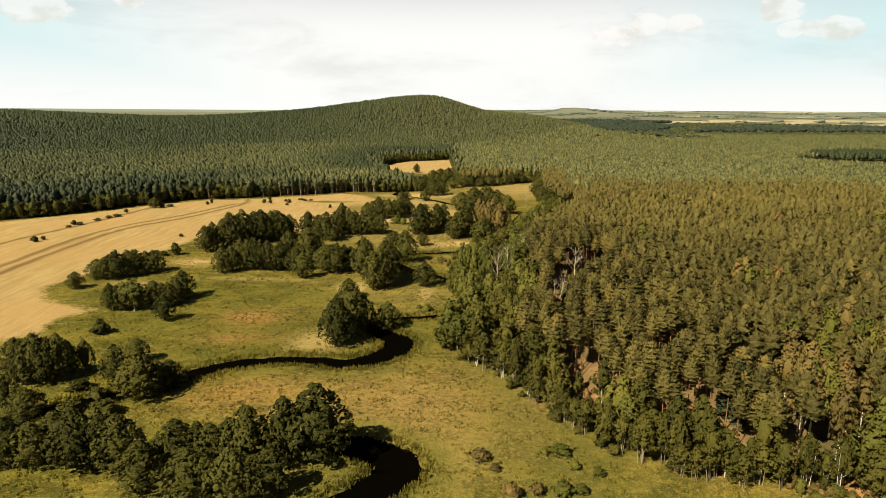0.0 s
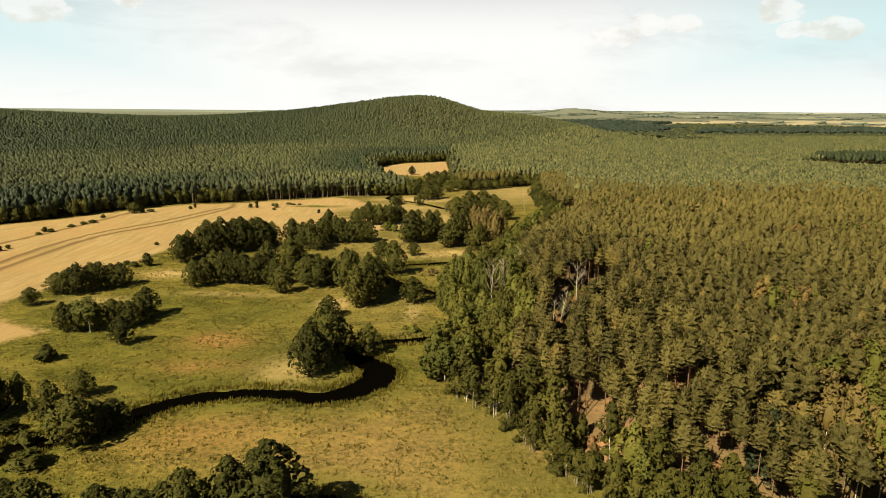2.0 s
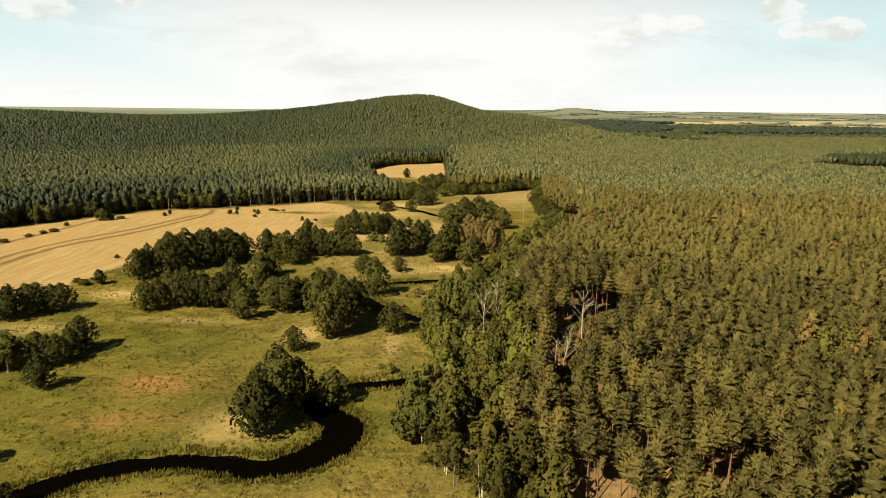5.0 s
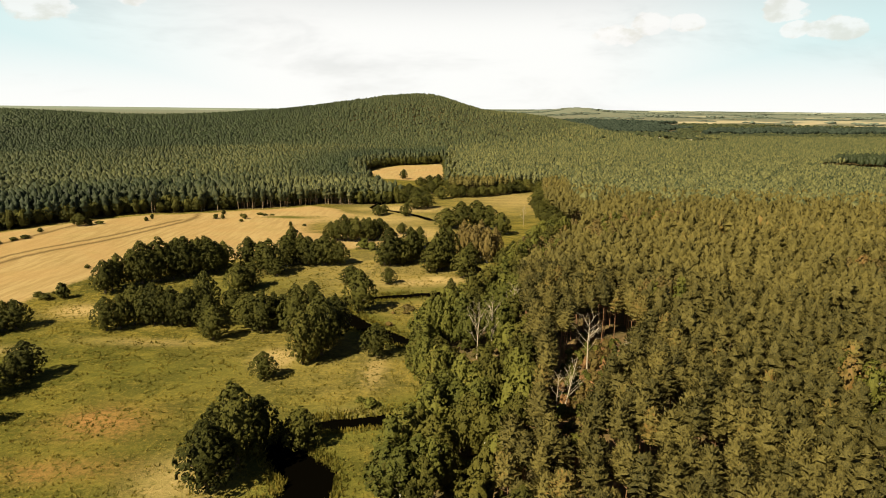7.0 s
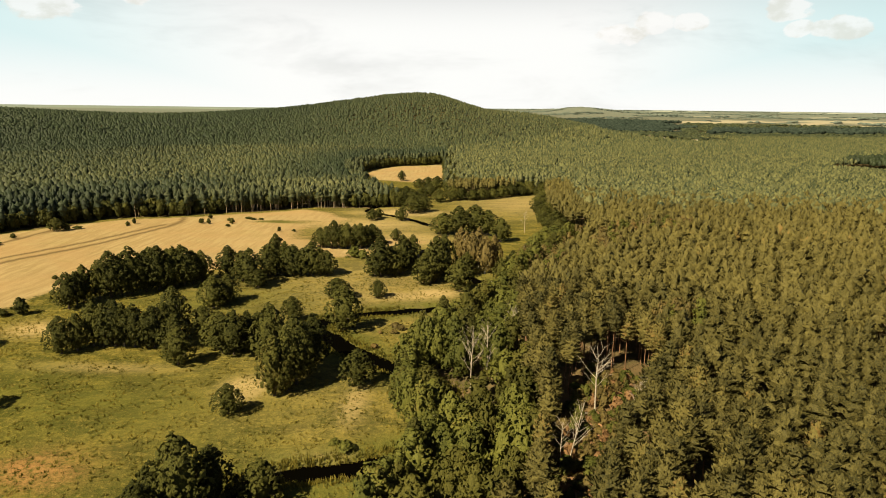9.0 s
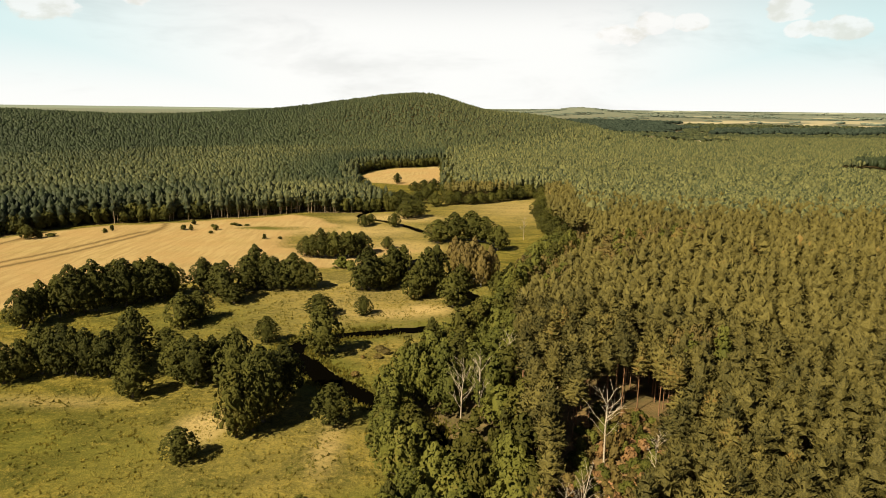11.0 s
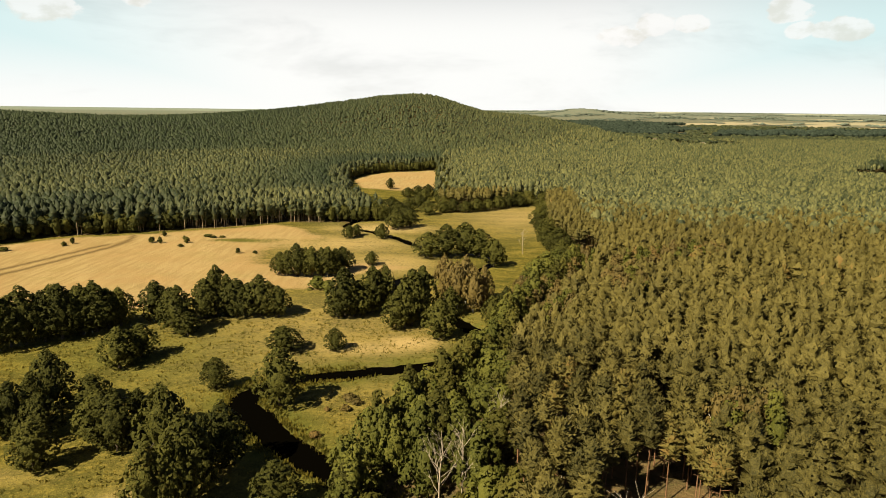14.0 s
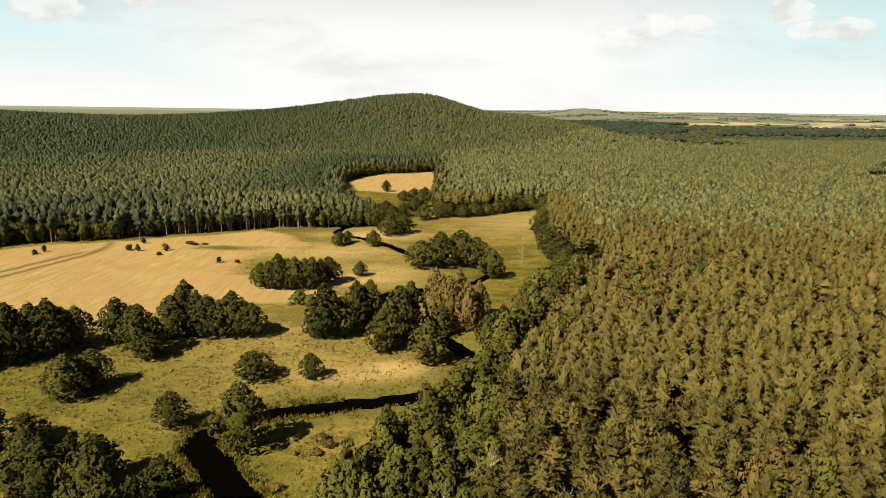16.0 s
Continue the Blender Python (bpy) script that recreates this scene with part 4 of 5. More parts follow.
stand("broadleaf", ALDERS, [
    (-134, 186, 14, 11), (-127, 185, 16.3, 11), (-122, 188, 15, 9.5), (-117.5, 195, 10.5, 6), (-102, 184, 13.3, 8.5), (-104, 203, 8, 8), (-90, 174, 13.8, 12.4),
    (-85, 184, 10, 9.6), (-117, 163, 9.6, 10), (-107, 147, 10, 9), (-87.5, 137, 15, 12), (-77, 137, 13.8, 11), (-96, 143, 12, 10), (-128, 170, 9, 9), (-108, 139, 13, 11), (-99, 138, 11, 10)],
    "dark alder in a thicket along the backwater", "tree", "thicket along the backwater", ALDER, BARK, True)
stand("bush", (61, 62, 63), [(-95.7, 164, 4.6, 7.9), (-106, 166, 4, 6), (-131, 230, 5.8, 7.4), (-104, 177, 4, 6), (-112, 181, 3.5, 7), (-158, 365, 7.6, 6.2), (-164, 362, 3, 5)],
      "low rounded green bush in rough grass", "bush", "low bushes in the meadow", ALDER, BARK)
stand("broadleaf", ALDERS, [
    (-63, 136, 13, 11), (-55, 137, 12, 10), (-46, 136.5, 16.5, 12), (-30.5, 142, 19.2, 16.8), (-56, 125, 12, 11), (-46, 124, 12.5, 11), (-38.4, 127, 11.5, 10), (-68, 128, 12, 10)],
    "large dark green alder beside the black backwater", "tree", "alders beside the backwater", ALDER, BARK, True)
stand("broadleaf", ALDERS, [(-38.5, 219, 17, 11.5), (-35, 229, 21.5, 12), (-31.5, 237, 15, 9.5), (-39, 226, 17, 9)], "massive dark alder in the river's loop", "tree", "trees in the river loop", ALDER, BARK)
stand("broadleaf", (14,), [(-21.5, 239, 11.3, 9)], "smaller alder on the river bank", "tree", "trees in the river loop", ALDER, BARK)

# ---- the eastern forest: edge trees and the nearest pines as single trees ----


def scatter(rng, x0, x1, y0, y1, step, jitter=0.42):
    gx, gy = np.meshgrid(np.arange(x0, x1, step), np.arange(y0, y1, step * 0.9))
    gx = gx + (np.arange(gx.shape[0]) % 2)[:, None] * step * 0.5
    x, y = gx.ravel(), gy.ravel()
    return x + rng.uniform(-jitter, jitter, len(x)) * step, y + rng.uniform(-jitter, jitter, len(x)) * step


GAPS = [[(43, 216, 3.5), (48, 232, 6.5), (57, 256, 11), (66, 280, 9.5)], [(42, 172, 2.6), (52, 170, 3.4), (66, 172, 2.6), (80, 177, 2.2)], [(68, 150, 4), (70, 140, 5)],
        [(86, 131, 6), (110, 124, 6)], [(46, 292, 3), (56, 300, 3)]]


def pine_gap(x, y):
    """Bare places in the forest."""
    gap = np.zeros(np.shape(x), bool)
    for line in GAPS:
        d, w = to_line(x, y, line)
        gap |= d < w
    return gap


BIRCH_GROUPS = ((112, 446, 11, 13), (132, 455, 13, 12), (150, 464, 9, 8), (68, 395, 6, 14), (100, 156, 9, 17), (116, 172, 9, 12), (118, 226, 9, 10), (92, 300, 7, 7), (200, 325, 30, 11), (96, 410, 8, 16))


def birch_group(x, y):
    """Groups of birches standing among the pines."""
    hit = np.zeros(np.shape(x), bool)
    for cx, cy, rx, ry in BIRCH_GROUPS:
        hit |= np.hypot((x - cx) / rx, (y - cy) / ry) < 1
    return hit


def broad_zone(x, y, d):
    """Where broadleaf trees take the place of pines inside the eastern forest's outline."""
    river_side = inside(x, y, [(-10, 215), (22, 205), (36, 222), (42, 250), (42, 300), (48, 345), (52, 378), (20, 380), (-20, 330)])
    scrub = (d < 17) & (y > 398) & (y < 560)
    return scrub | (d < 13 + 4 * np.sin(x * 0.13 + y * 0.09)) & (y < 400) & (x < 110) | river_side


rng = np.random.default_rng(5)
ex, ey = scatter(rng, -10, 112, 124, 404, 8.0, 0.5)
ed = depth_in(ex, ey, EAST_WOOD)
keep = (ed > 1.2) & broad_zone(ex, ey, ed) & ~pine_gap(ex, ey)
rd, rw = to_line(ex, ey, RIVER)
keep &= rd > rw + 1.5
ex, ey = ex[keep], ey[keep]
line = soften(EAST_WOOD[3:29], 1)
for (ax, ay), (bx, by) in zip(line, line[1:]):
    for u in np.arange(0.2, 1.0, 6.4 / max(6.4, math.hypot(bx - ax, by - ay))):
        x, y = ax + (bx - ax) * u + rng.uniform(-0.8, 1.6), ay + (by - ay) * u + rng.uniform(-0.8, 1.6)
        d, w = to_line(np.array([x]), np.array([y]), RIVER)
        if d[0] > w[0] + 1 and not (y < 212 and x < 96):
            ex, ey = np.append(ex, x), np.append(ey, y)
for (ax, ay), (bx, by) in zip(line, line[1:]):
    for u in np.arange(0.1, 1.0, 2.7 / max(2.7, math.hypot(bx - ax, by - ay))):
        x, y = ax + (bx - ax) * u + rng.uniform(-0.8, 3.2), ay + (by - ay) * u + rng.uniform(-0.8, 3.4)
        if y < 212 and x < 96 and rng.random() < 0.35:
            plant("bush", (61, 62, 63)[int(x * 5) % 3], x - rng.uniform(0, 2.5), y - rng.uniform(0, 2), rng.uniform(1.6, 4.2), rng.uniform(2.4, 5), "low green shrub under the forest edge", "bush",
                  "shrubs under the near forest edge", EDGE, BARK)
        if y < 212 and x < 96 and rng.random() < 0.78:
            plant("birch", (38, 39, 40)[int(x * 7) % 3], x, y, rng.uniform(8, 15.5), rng.uniform(4.2, 6.8), "slender dark green birch with a bare pale stem", "tree",
                  "pale-stemmed birches edging the near meadow", EDGE, GREY_BARK if rng.random() < 0.88 else BIRCH_BARK)
for i, (x, y) in enumerate(zip(ex, ey)):
    dark = EDGE if rng.random() < (0.7 if y < 215 else 0.3) else BIRCH
    if abs(x - 28.5) < 6.5 and -13 < y - 299 < 3:
        continue
    if y < 212 and depth_in(np.array([x]), np.array([y]), EAST_WOOD)[0] < 4.5 and x < 96:
        continue
    if rng.random() < 0.38:
        plant("birch", (31, 32, 33)[i % 3], x, y, rng.uniform(13, 18), rng.uniform(7, 9.5), "pale-stemmed young birch at the forest edge", "tree",
              "birches at the forest edge", dark, BIRCH_BARK)
    else:
        plant("broadleaf", (21, 22, 23)[i % 3], x, y, rng.uniform(11, 18.5), rng.uniform(8, 12.5), "mid-green broadleaf tree at the forest edge", "tree",
              "broadleaf trees at the forest edge", dark, BARK)

px, py = scatter(rng, 8, 330, 118, 760, 4.6, 0.62)
pd = depth_in(px, py, EAST_WOOD)
keep = (pd > 2.5) & ~broad_zone(px, py, pd) & ~pine_gap(px, py) & (px < 22 + 0.73 * py)
thin_out = birch_group(px, py)
keep &= (rng.random(len(px)) > 0.07) & ~(thin_out & (rng.random(len(px)) < 0.93))
px, py, pd = px[keep], py[keep], pd[keep]
lift = 1 + 0.09 * np.sin(px * 0.19 + 2 * np.sin(py * 0.07)) * np.sin(py * 0.15 + 1.3 * np.sin(px * 0.11))
order = np.argsort(np.maximum(px - 45, 0) + 3 * np.maximum(np.abs(py - 230) - 100, 0))
near = np.zeros(len(px), bool)
near[order[:300]] = True
for i in np.nonzero(near)[0]:
    plant("pine", (41, 42, 43, 44)[i % 4], px[i], py[i], rng.uniform(16.2, 20.6) * lift[i], rng.uniform(4.4, 7.0), "grey-green Scots pine in the forest", "tree",
          "pines of the forest", PINE, PINE_BARK)
stand("bush", (61, 62, 63), [(46, 224, 2.6, 4.2), (51, 240, 3, 5), (55, 247, 2.2, 3.6), (60, 254, 2.8, 4), (53, 255, 3.4, 4.4), (64, 264, 2.4, 4), (69, 272, 3, 5), (62, 275, 2.2, 3.6),
                             (71, 284, 3, 4.6), (47, 232, 2, 3), (58, 270, 2, 3)], "low olive shrub in a sandy forest clearing", "bush", "shrubs of the clearing", BIRCH, BARK)
ux, uy = scatter(rng, 36, 116, 118, 306, 3.1)
under = pine_gap(ux, uy) & (rng.random(len(ux)) < 0.7)
for x, y in zip(ux[under], uy[under]):
    pick = rng.random()
    if pick < 0.5:
        plant("bush", (61, 62, 63)[int(x * 7) % 3], x, y, rng.uniform(1.4, 5), rng.uniform(2.2, 4.6), "low olive shrub on sandy forest floor", "bush", "shrubs of the bare places", BIRCH, BARK)
    else:
        plant("bush", (62, 63)[int(x * 7) % 2], x, y, rng.uniform(1.4, 5.0), rng.uniform(2.0, 4.4), "low yellow-brown shrub on sandy forest floor", "bush", "dry shrubs of the bare places",
              RUSSET if pick < 0.78 else DRY, BARK)
stand("bush", (62, 63), [(54, 243, 2, 3.4), (63, 258, 1.8, 3.4), (67, 279, 2, 4), (56, 262, 1.6, 3), (46, 172, 2, 4), (57, 170, 2.2, 4.4), (66, 174, 2, 4), (76, 176, 2.4, 4.4), (101, 127, 2, 4)],
      "rust-brown dying shrub on bare sand", "bush", "dying shrubs on sand", DRY, BARK)
rows = []
for y in range(500, 776, 8):
    x = float(np.interp(y, (434, 470, 520, 560, 620, 686, 779), (60, 80, 98, 101, 98, 107, 120)))
    rows.append((x + rng.uniform(-7, 3), y + rng.uniform(-3, 3), rng.uniform(8, 15), rng.uniform(8, 14)))
stand("broadleaf", FAR_ALDERS, rows, "dark broadleaf tree at the edge of the far meadow", "tree", "trees edging the far meadow", ALDER, BARK)
stand("broadleaf", FAR_ALDERS, [(44, 722, 10, 11), (54, 729, 11, 12), (64, 736, 10, 11), (74, 743, 12, 12), (84, 750, 12, 11), (95, 757, 11, 11), (105, 766, 12, 11), (33, 724, 11, 12), (25, 730, 12, 12)],
      "dark broadleaf tree before the pines at the far meadow's end", "tree", "trees edging the far meadow", ALDER, BARK)
stand("broadleaf", FAR_ALDERS, [(74, 492, 13, 12), (80, 500, 15, 12), (70, 484, 10, 9), (88, 510, 14, 11)], "grey-green broadleaf tree on the meadow's corner", "tree",
      "trees edging the far meadow", BIRCH, BARK)
stand("birch", (31, 34), [(60, 446, 13, 6), (65, 452, 14, 6), (70, 447, 12, 6), (74, 458, 14, 6), (63, 462, 12, 6), (80, 466, 13, 6), (69, 468, 12, 5), (57, 438, 11, 5), (78, 452, 13, 6), (66, 440, 12, 6), (72, 434, 13, 6), (84, 478, 12, 6), (90, 488, 12, 6), (76, 473, 11, 5), (61, 428, 12, 6), (88, 470, 13, 6), (95, 500, 12, 6)],
      "thin birch with sparse russet leaves and white stem", "tree", "thin birches in the scrub", RUSSET, BIRCH_BARK)
stand("broadleaf", FAR_ALDERS, [(-25, 676, 12, 13), (-12, 690, 13, 14), (-3, 676, 11, 12), (12, 706, 12, 13), (-20, 720, 13, 13), (24, 716, 10, 10), (-6, 720, 12, 12), (2, 745, 13, 13),
                                (6, 775, 13, 13), (-12, 812, 10, 12), (-2, 820, 11, 13), (8, 826, 12, 12), (-36, 880, 12, 9)],
      "dark broadleaf tree along the stream beyond the field", "tree", "trees along the far stream", ALDER, BARK)
gx, gy = scatter(rng, 58, 235, 134, 480, 4.8)
for x, y in zip(*(v[birch_group(gx, gy)] for v in (gx, gy))):
    plant("birch", (35, 36, 37)[int(x) % 3], x, y, rng.uniform(16, 20.5), rng.uniform(5.5, 8), "slender birch with thin yellow-brown foliage among pines", "tree", "birches among the pines",
          RUSSET if rng.random() < (0.68 if y > 300 else 0.45) else BIRCH, BIRCH_BARK)
plant("spruce", 51, 78, 154, 17, 9.5, "nearly black dense spruce at the forest edge", "tree", "", SPRUCE, BARK)
plant("pine", 42, 66, 149, 11, 6, "dead pine with rust-brown needles", "tree", "", DRY, PINE_BARK)
for x, y, h, seed, label in ((58, 266, 18, 71, "large bleached dead tree with forked bare limbs"), (47, 244, 16, 72, "leaning white dead birch without leaves"),
                             (65, 254, 13, 73, "slender bare dead tree in a clearing"), (27, 299, 21, 74, "forked bare white birch above green crowns"),
                             (32, 299, 20, 75, "bare white birch above green crowns"), (41, 312, 16, 73, "slender bare dead birch among pines"),
                             (45, 243, 12, 73, "slender bare dead birch in a clearing"), (46, 313, 15, 72, "white dead birch at the edge of the pines"), (53, 298, 13, 73, "slender bare pine stem on sand")):
    tree = plant("dead", seed, x, y, h, h * (0.62 if label.startswith("large") else 0.42), label, "dead tree", "dead trees of the forest", None, DEAD_WOOD)
    if label.startswith("leaning"):
        tree.matrix_world = tree.matrix_world @ pose(0, 0, 0, 5, 7, 0)
plant("dead", 74, 75, 560, 15, 6, "white bare dead birch alone in the far meadow", "dead tree", "", None, DEAD_WOOD)

# ---- the rest of the woods, joined ----


def sow(name, shapes, x, y, h, w, nominal, mat, label, tints, sink=0.0, stand_tone=None, crown=(14.0, 3.3, 6.0), share=0.6):
    """Many trees joined into one mesh: each place takes one of the shapes, turned and sized."""
    rng = np.random.default_rng(len(x))
    z = land(x, y, False) - sink
    pick = rng.integers(len(shapes), size=len(x))
    stand_tone = np.zeros(len(x)) if stand_tone is None else stand_tone
    vs, qs, ts, tint, age, ways, base = [], [], [], [], [], [], 0
    for k, shape in enumerate(shapes):
        v, q, t = shape.arrays()
        sel = np.nonzero(pick == k)[0]
        a = rng.uniform(0, 2 * math.pi, len(sel))
        c, s = np.cos(a)[:, None], np.sin(a)[:, None]
        sx, sz = (w[sel] / nominal[1])[:, None], (h[sel] / nominal[0])[:, None]
        out = np.empty((len(sel), len(v), 3))
        out[:, :, 0] = (c * v[:, 0] - s * v[:, 1]) * sx + x[sel][:, None]
        out[:, :, 1] = (s * v[:, 0] + c * v[:, 1]) * sx + y[sel][:, None]
        out[:, :, 2] = v[:, 2] * sz + z[sel][:, None]
        o = base + np.arange(len(sel)) * len(v)
        if len(q):
            qs.append((o[:, None, None] + q[None]).reshape(-1, 4))
        if len(t):
            ts.append((o[:, None, None] + t[None]).reshape(-1, 3))
        vs.append(out.reshape(-1, 3))
        if crown:
            n = swell(v, *crown)
            ways.append(np.stack([c * n[:, 0] - s * n[:, 1], s * n[:, 0] + c * n[:, 1], np.broadcast_to(n[:, 2], (len(sel), len(v)))], 2).reshape(-1, 3))
        tint.append(np.repeat(tints[sel], len(v)))
        age.append(np.repeat(stand_tone[sel], len(v)))
        base += out.shape[0] * out.shape[1]
    me = mesh_of(name, np.concatenate(vs), np.concatenate(qs) if qs else None, np.concatenate(ts) if ts else None, mat, False, (("tint", np.concatenate(tint)), ("stand", np.concatenate(age))),
                 np.concatenate(ways) if crown else None, share)
    return tagged(new(name, me), label, "forest", kind="stuff")


BUSHES = [bush_shapes(k)[1] for k in (61, 62, 63)]
# undergrowth between the edge trees, and scrub between the far meadow and the pines
ux, uy = scatter(rng, 0, 112, 122, 300, 4.4, 0.6)
ud = depth_in(ux, uy, EAST_WOOD)
free = np.array([np.hypot(ex - x, ey - y).min() > 4.2 for x, y in zip(ux, uy)])
rd, rw = to_line(ux, uy, RIVER)
keep = (ud > 4) & broad_zone(ux, uy, ud) & free & (rd > rw + 3) & ~pine_gap(ux, uy)
sow("undergrowth", BUSHES, ux[keep], uy[keep], rng.uniform(3, 7, keep.sum()), rng.uniform(3.6, 6, keep.sum()), (4, 4.5), EDGE, "leafy green undergrowth between the edge trees",
    rng.random(keep.sum()), crown=CROWNS["bush"], share=0.4)
qx, qy = scatter(rng, 44, 125, 400, 565, 5.2, 0.6)
qd = depth_in(qx, qy, EAST_WOOD)
keep = (qd > 0.5) & (qd < 19) & broad_zone(qx, qy, qd)
for tone, share, label in ((RUSSET, 0.35, "tall russet scrub at the edge of the pines"), (BIRCH, 1.0, "tall olive scrub at the edge of the pines")):
    some = keep & (rng.random(len(qx)) < share)
    keep &= ~some
    sow("scrub", BUSHES, qx[some], qy[some], rng.uniform(4, 9, some.sum()), rng.uniform(3.8, 6.5, some.sum()), (4, 4.5), tone, label, rng.random(some.sum()), crown=CROWNS["bush"], share=0.4)
cx, cy = scatter(rng, 36, 116, 118, 306, 3.0, 0.6)
some = pine_gap(cx, cy)
sow("clearing_scrub", BUSHES, cx[some], cy[some], rng.uniform(0.7, 2.4, some.sum()), rng.uniform(1.6, 3.6, some.sum()), (4, 4.5), RUSSET, "low yellow-brown growth over bare sand",
    rng.random(some.sum()), crown=CROWNS["bush"], share=0.4)


def mid_pine(seed, tiers=4, sides=10, needles=165, size=0.74, base=0.56):
    rng = np.random.default_rng(seed)
    s = Shape()
    pine_crown(s, rng, 20.0, 6.6, tiers, sides, needles, size, base)
    limb(s, (0, 0, -1), (0, 0, 12), 0.22, 0.15, 3)
    return s


def mid_broad(seed):
    rng = np.random.default_rng(seed)
    s = Shape()
    n = 14
    u = rng.uniform(0, 1, n)
    ang = np.arange(n) * 2.4
    env = 5.5 * np.sin(math.pi * np.clip(u ** 0.78, 0.08, 0.97)) ** 0.6
    c = np.stack([np.cos(ang) * env * 0.7, np.sin(ang) * env * 0.7, 1.5 + u * 11.5], 1)
    tufts_of(s, rng, *over_blobs(rng, c, rng.uniform(1.6, 2.3, n), 3), 1.15, 0.5, 4)
    lump(s, rng, (0, 0, 7.0), (3.4, 3.4, 6.0), 4, 6, 0.2)
    return s


def crown_body(seed, rings, sides, top=20.0):
    """A small uneven crown for trees far off: rings of (height, radius) closed to a tip."""
    rng = np.random.default_rng(seed)
    s = Shape()
    v = []
    for i, (z, r) in enumerate(rings):
        for j in range(sides):
            b = 2 * math.pi * (j + 0.5 * (i % 2)) / sides
            m = rng.uniform(0.68, 1.3)
            v.append((math.cos(b) * r * m, math.sin(b) * r * m, z + rng.uniform(-0.9, 0.9)))
    v.append((rng.uniform(-0.4, 0.4), rng.uniform(-0.4, 0.4), top))
    q = [(i * sides + j, i * sides + (j + 1) % sides, (i + 1) * sides + (j + 1) % sides, (i + 1) * sides + j) for i in range(len(rings) - 1) for j in range(sides)]
    o = (len(rings) - 1) * sides
    return s.add(v, q, [(o + j, o + (j + 1) % sides, len(v) - 1) for j in range(sides)])


def far_pine(seed):
    return crown_body(seed, ((11.5, 2.7), (14.6, 3.2), (17.6, 2.2)), 6, 19.2 + 0.5 * (seed % 3))


def speck_pine(seed):
    return crown_body(seed + 50, ((12.6, 3.2), (16.8, 2.6)), 5, 19.0 + 0.6 * (seed % 3))


def dot_pine(seed):
    return crown_body(seed + 70, ((14.2, 3.4),), 6, 18.6 + 0.8 * (seed % 3))


def patches(x, y):
    """Stands of differing age and tone."""
    return 0.5 + 0.28 * np.sin(x * 0.021 + 1.1 * np.sin(y * 0.013)) + 0.28 * np.sin(y * 0.017 + 1.4 * np.sin(x * 0.011))


FOOT = [(-2600, 560), (-900, 720), (-558, 900), (-399, 1040), (-167, 1180), (-10, 1190), (140, 1330), (219, 1430), (300, 1570), (375, 1700), (420, 2600), (4000, 2600), (4000, -100), (-2600, -100)]


def young(x, y):
    """Paler young stands this side of the hill's foot; older, darker trees on the hill and behind the western field,
    with rim shade and side dimming put into the tone too.
    """
    near = ramp(depth_in(x, y, FOOT), -6, 14)
    rim = ramp(depth_in(x, y, WEST_WOOD), 20, 150)
    # darker at the rim and westward: shade and side dimming put into the tone
    west = np.clip(0.02 + 0.62 * rim, 0, 1) * (1 - 0.6 * ramp(-x, 220, 480))
    west = np.maximum(west, 0.9 * bell(x, y, -100, 690, 90, 60))
    # on the hill the tone rises eastward, painting the haze-bright middle of the view
    return np.clip(near * np.where(x > 20, 0.95, west) + (1 - near) * (0.05 + 0.55 * ramp(x, -450, 220)), 0, 1)


MID = [mid_pine(k) for k in range(6)]
OUTER = [mid_pine(k + 20, 3, 8, 88, 0.88) for k in range(6)]
THIN = [mid_pine(k + 40, 3, 6, 27, 1.12) for k in range(6)]
RIM = [mid_pine(k + 60, 3, 7, 18, 1.2, 0.32) for k in range(6)]
MID_BROAD = [mid_broad(k) for k in range(4)]
FAR = [far_pine(k) for k in range(8)]
SPECK = [speck_pine(k) for k in range(6)]
DOT = [dot_pine(k) for k in range(8)]

rest = ~near
tint = np.clip(0.45 * rng.random(rest.sum()) + 0.3 * patches(px[rest], py[rest]) + 1.1 * (lift[rest] - 1), 0, 0.95)
reach, _ = to_line(px, py, [(0, 90, 0), (32, 200, 0), (34, 235, 0)])
reach = np.where((pd < 26) & (reach > 300), 390, reach) + np.where(reach > 250, np.where(pd < 26, 0, rng.uniform(-75, 75, len(px))), rng.uniform(-10, 10, len(px)))
for shapes, low, high, label in ((MID, -20, 112, "dense grey-green pine forest on gently rising ground"), (OUTER, 112, 215, "even canopy of grey-green pines"),
                                 (THIN, 215, 400, "close canopy of pines stretching east")):
    mid_sel = rest & (reach >= low) & (reach < high)
    k = mid_sel.sum()
    sow("pine_forest", shapes, px[mid_sel], py[mid_sel], rng.uniform(16.2, 20.6, k) * lift[mid_sel], rng.uniform(4.2, 6.8, k), (20, 6.6), PINE, label, tint[mid_sel[rest]], share=0.42)
mid_sel = rest & (reach < 400)
far_sel = rest & ~mid_sel
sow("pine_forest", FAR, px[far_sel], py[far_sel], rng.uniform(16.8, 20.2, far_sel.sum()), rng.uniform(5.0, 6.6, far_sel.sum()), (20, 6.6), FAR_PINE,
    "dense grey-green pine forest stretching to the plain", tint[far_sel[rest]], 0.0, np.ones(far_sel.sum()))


def in_sight(x, y):
    """The wedge of country ahead of the flight."""
    return (y > -40) & (np.abs(x) < 20 + 0.72 * y)


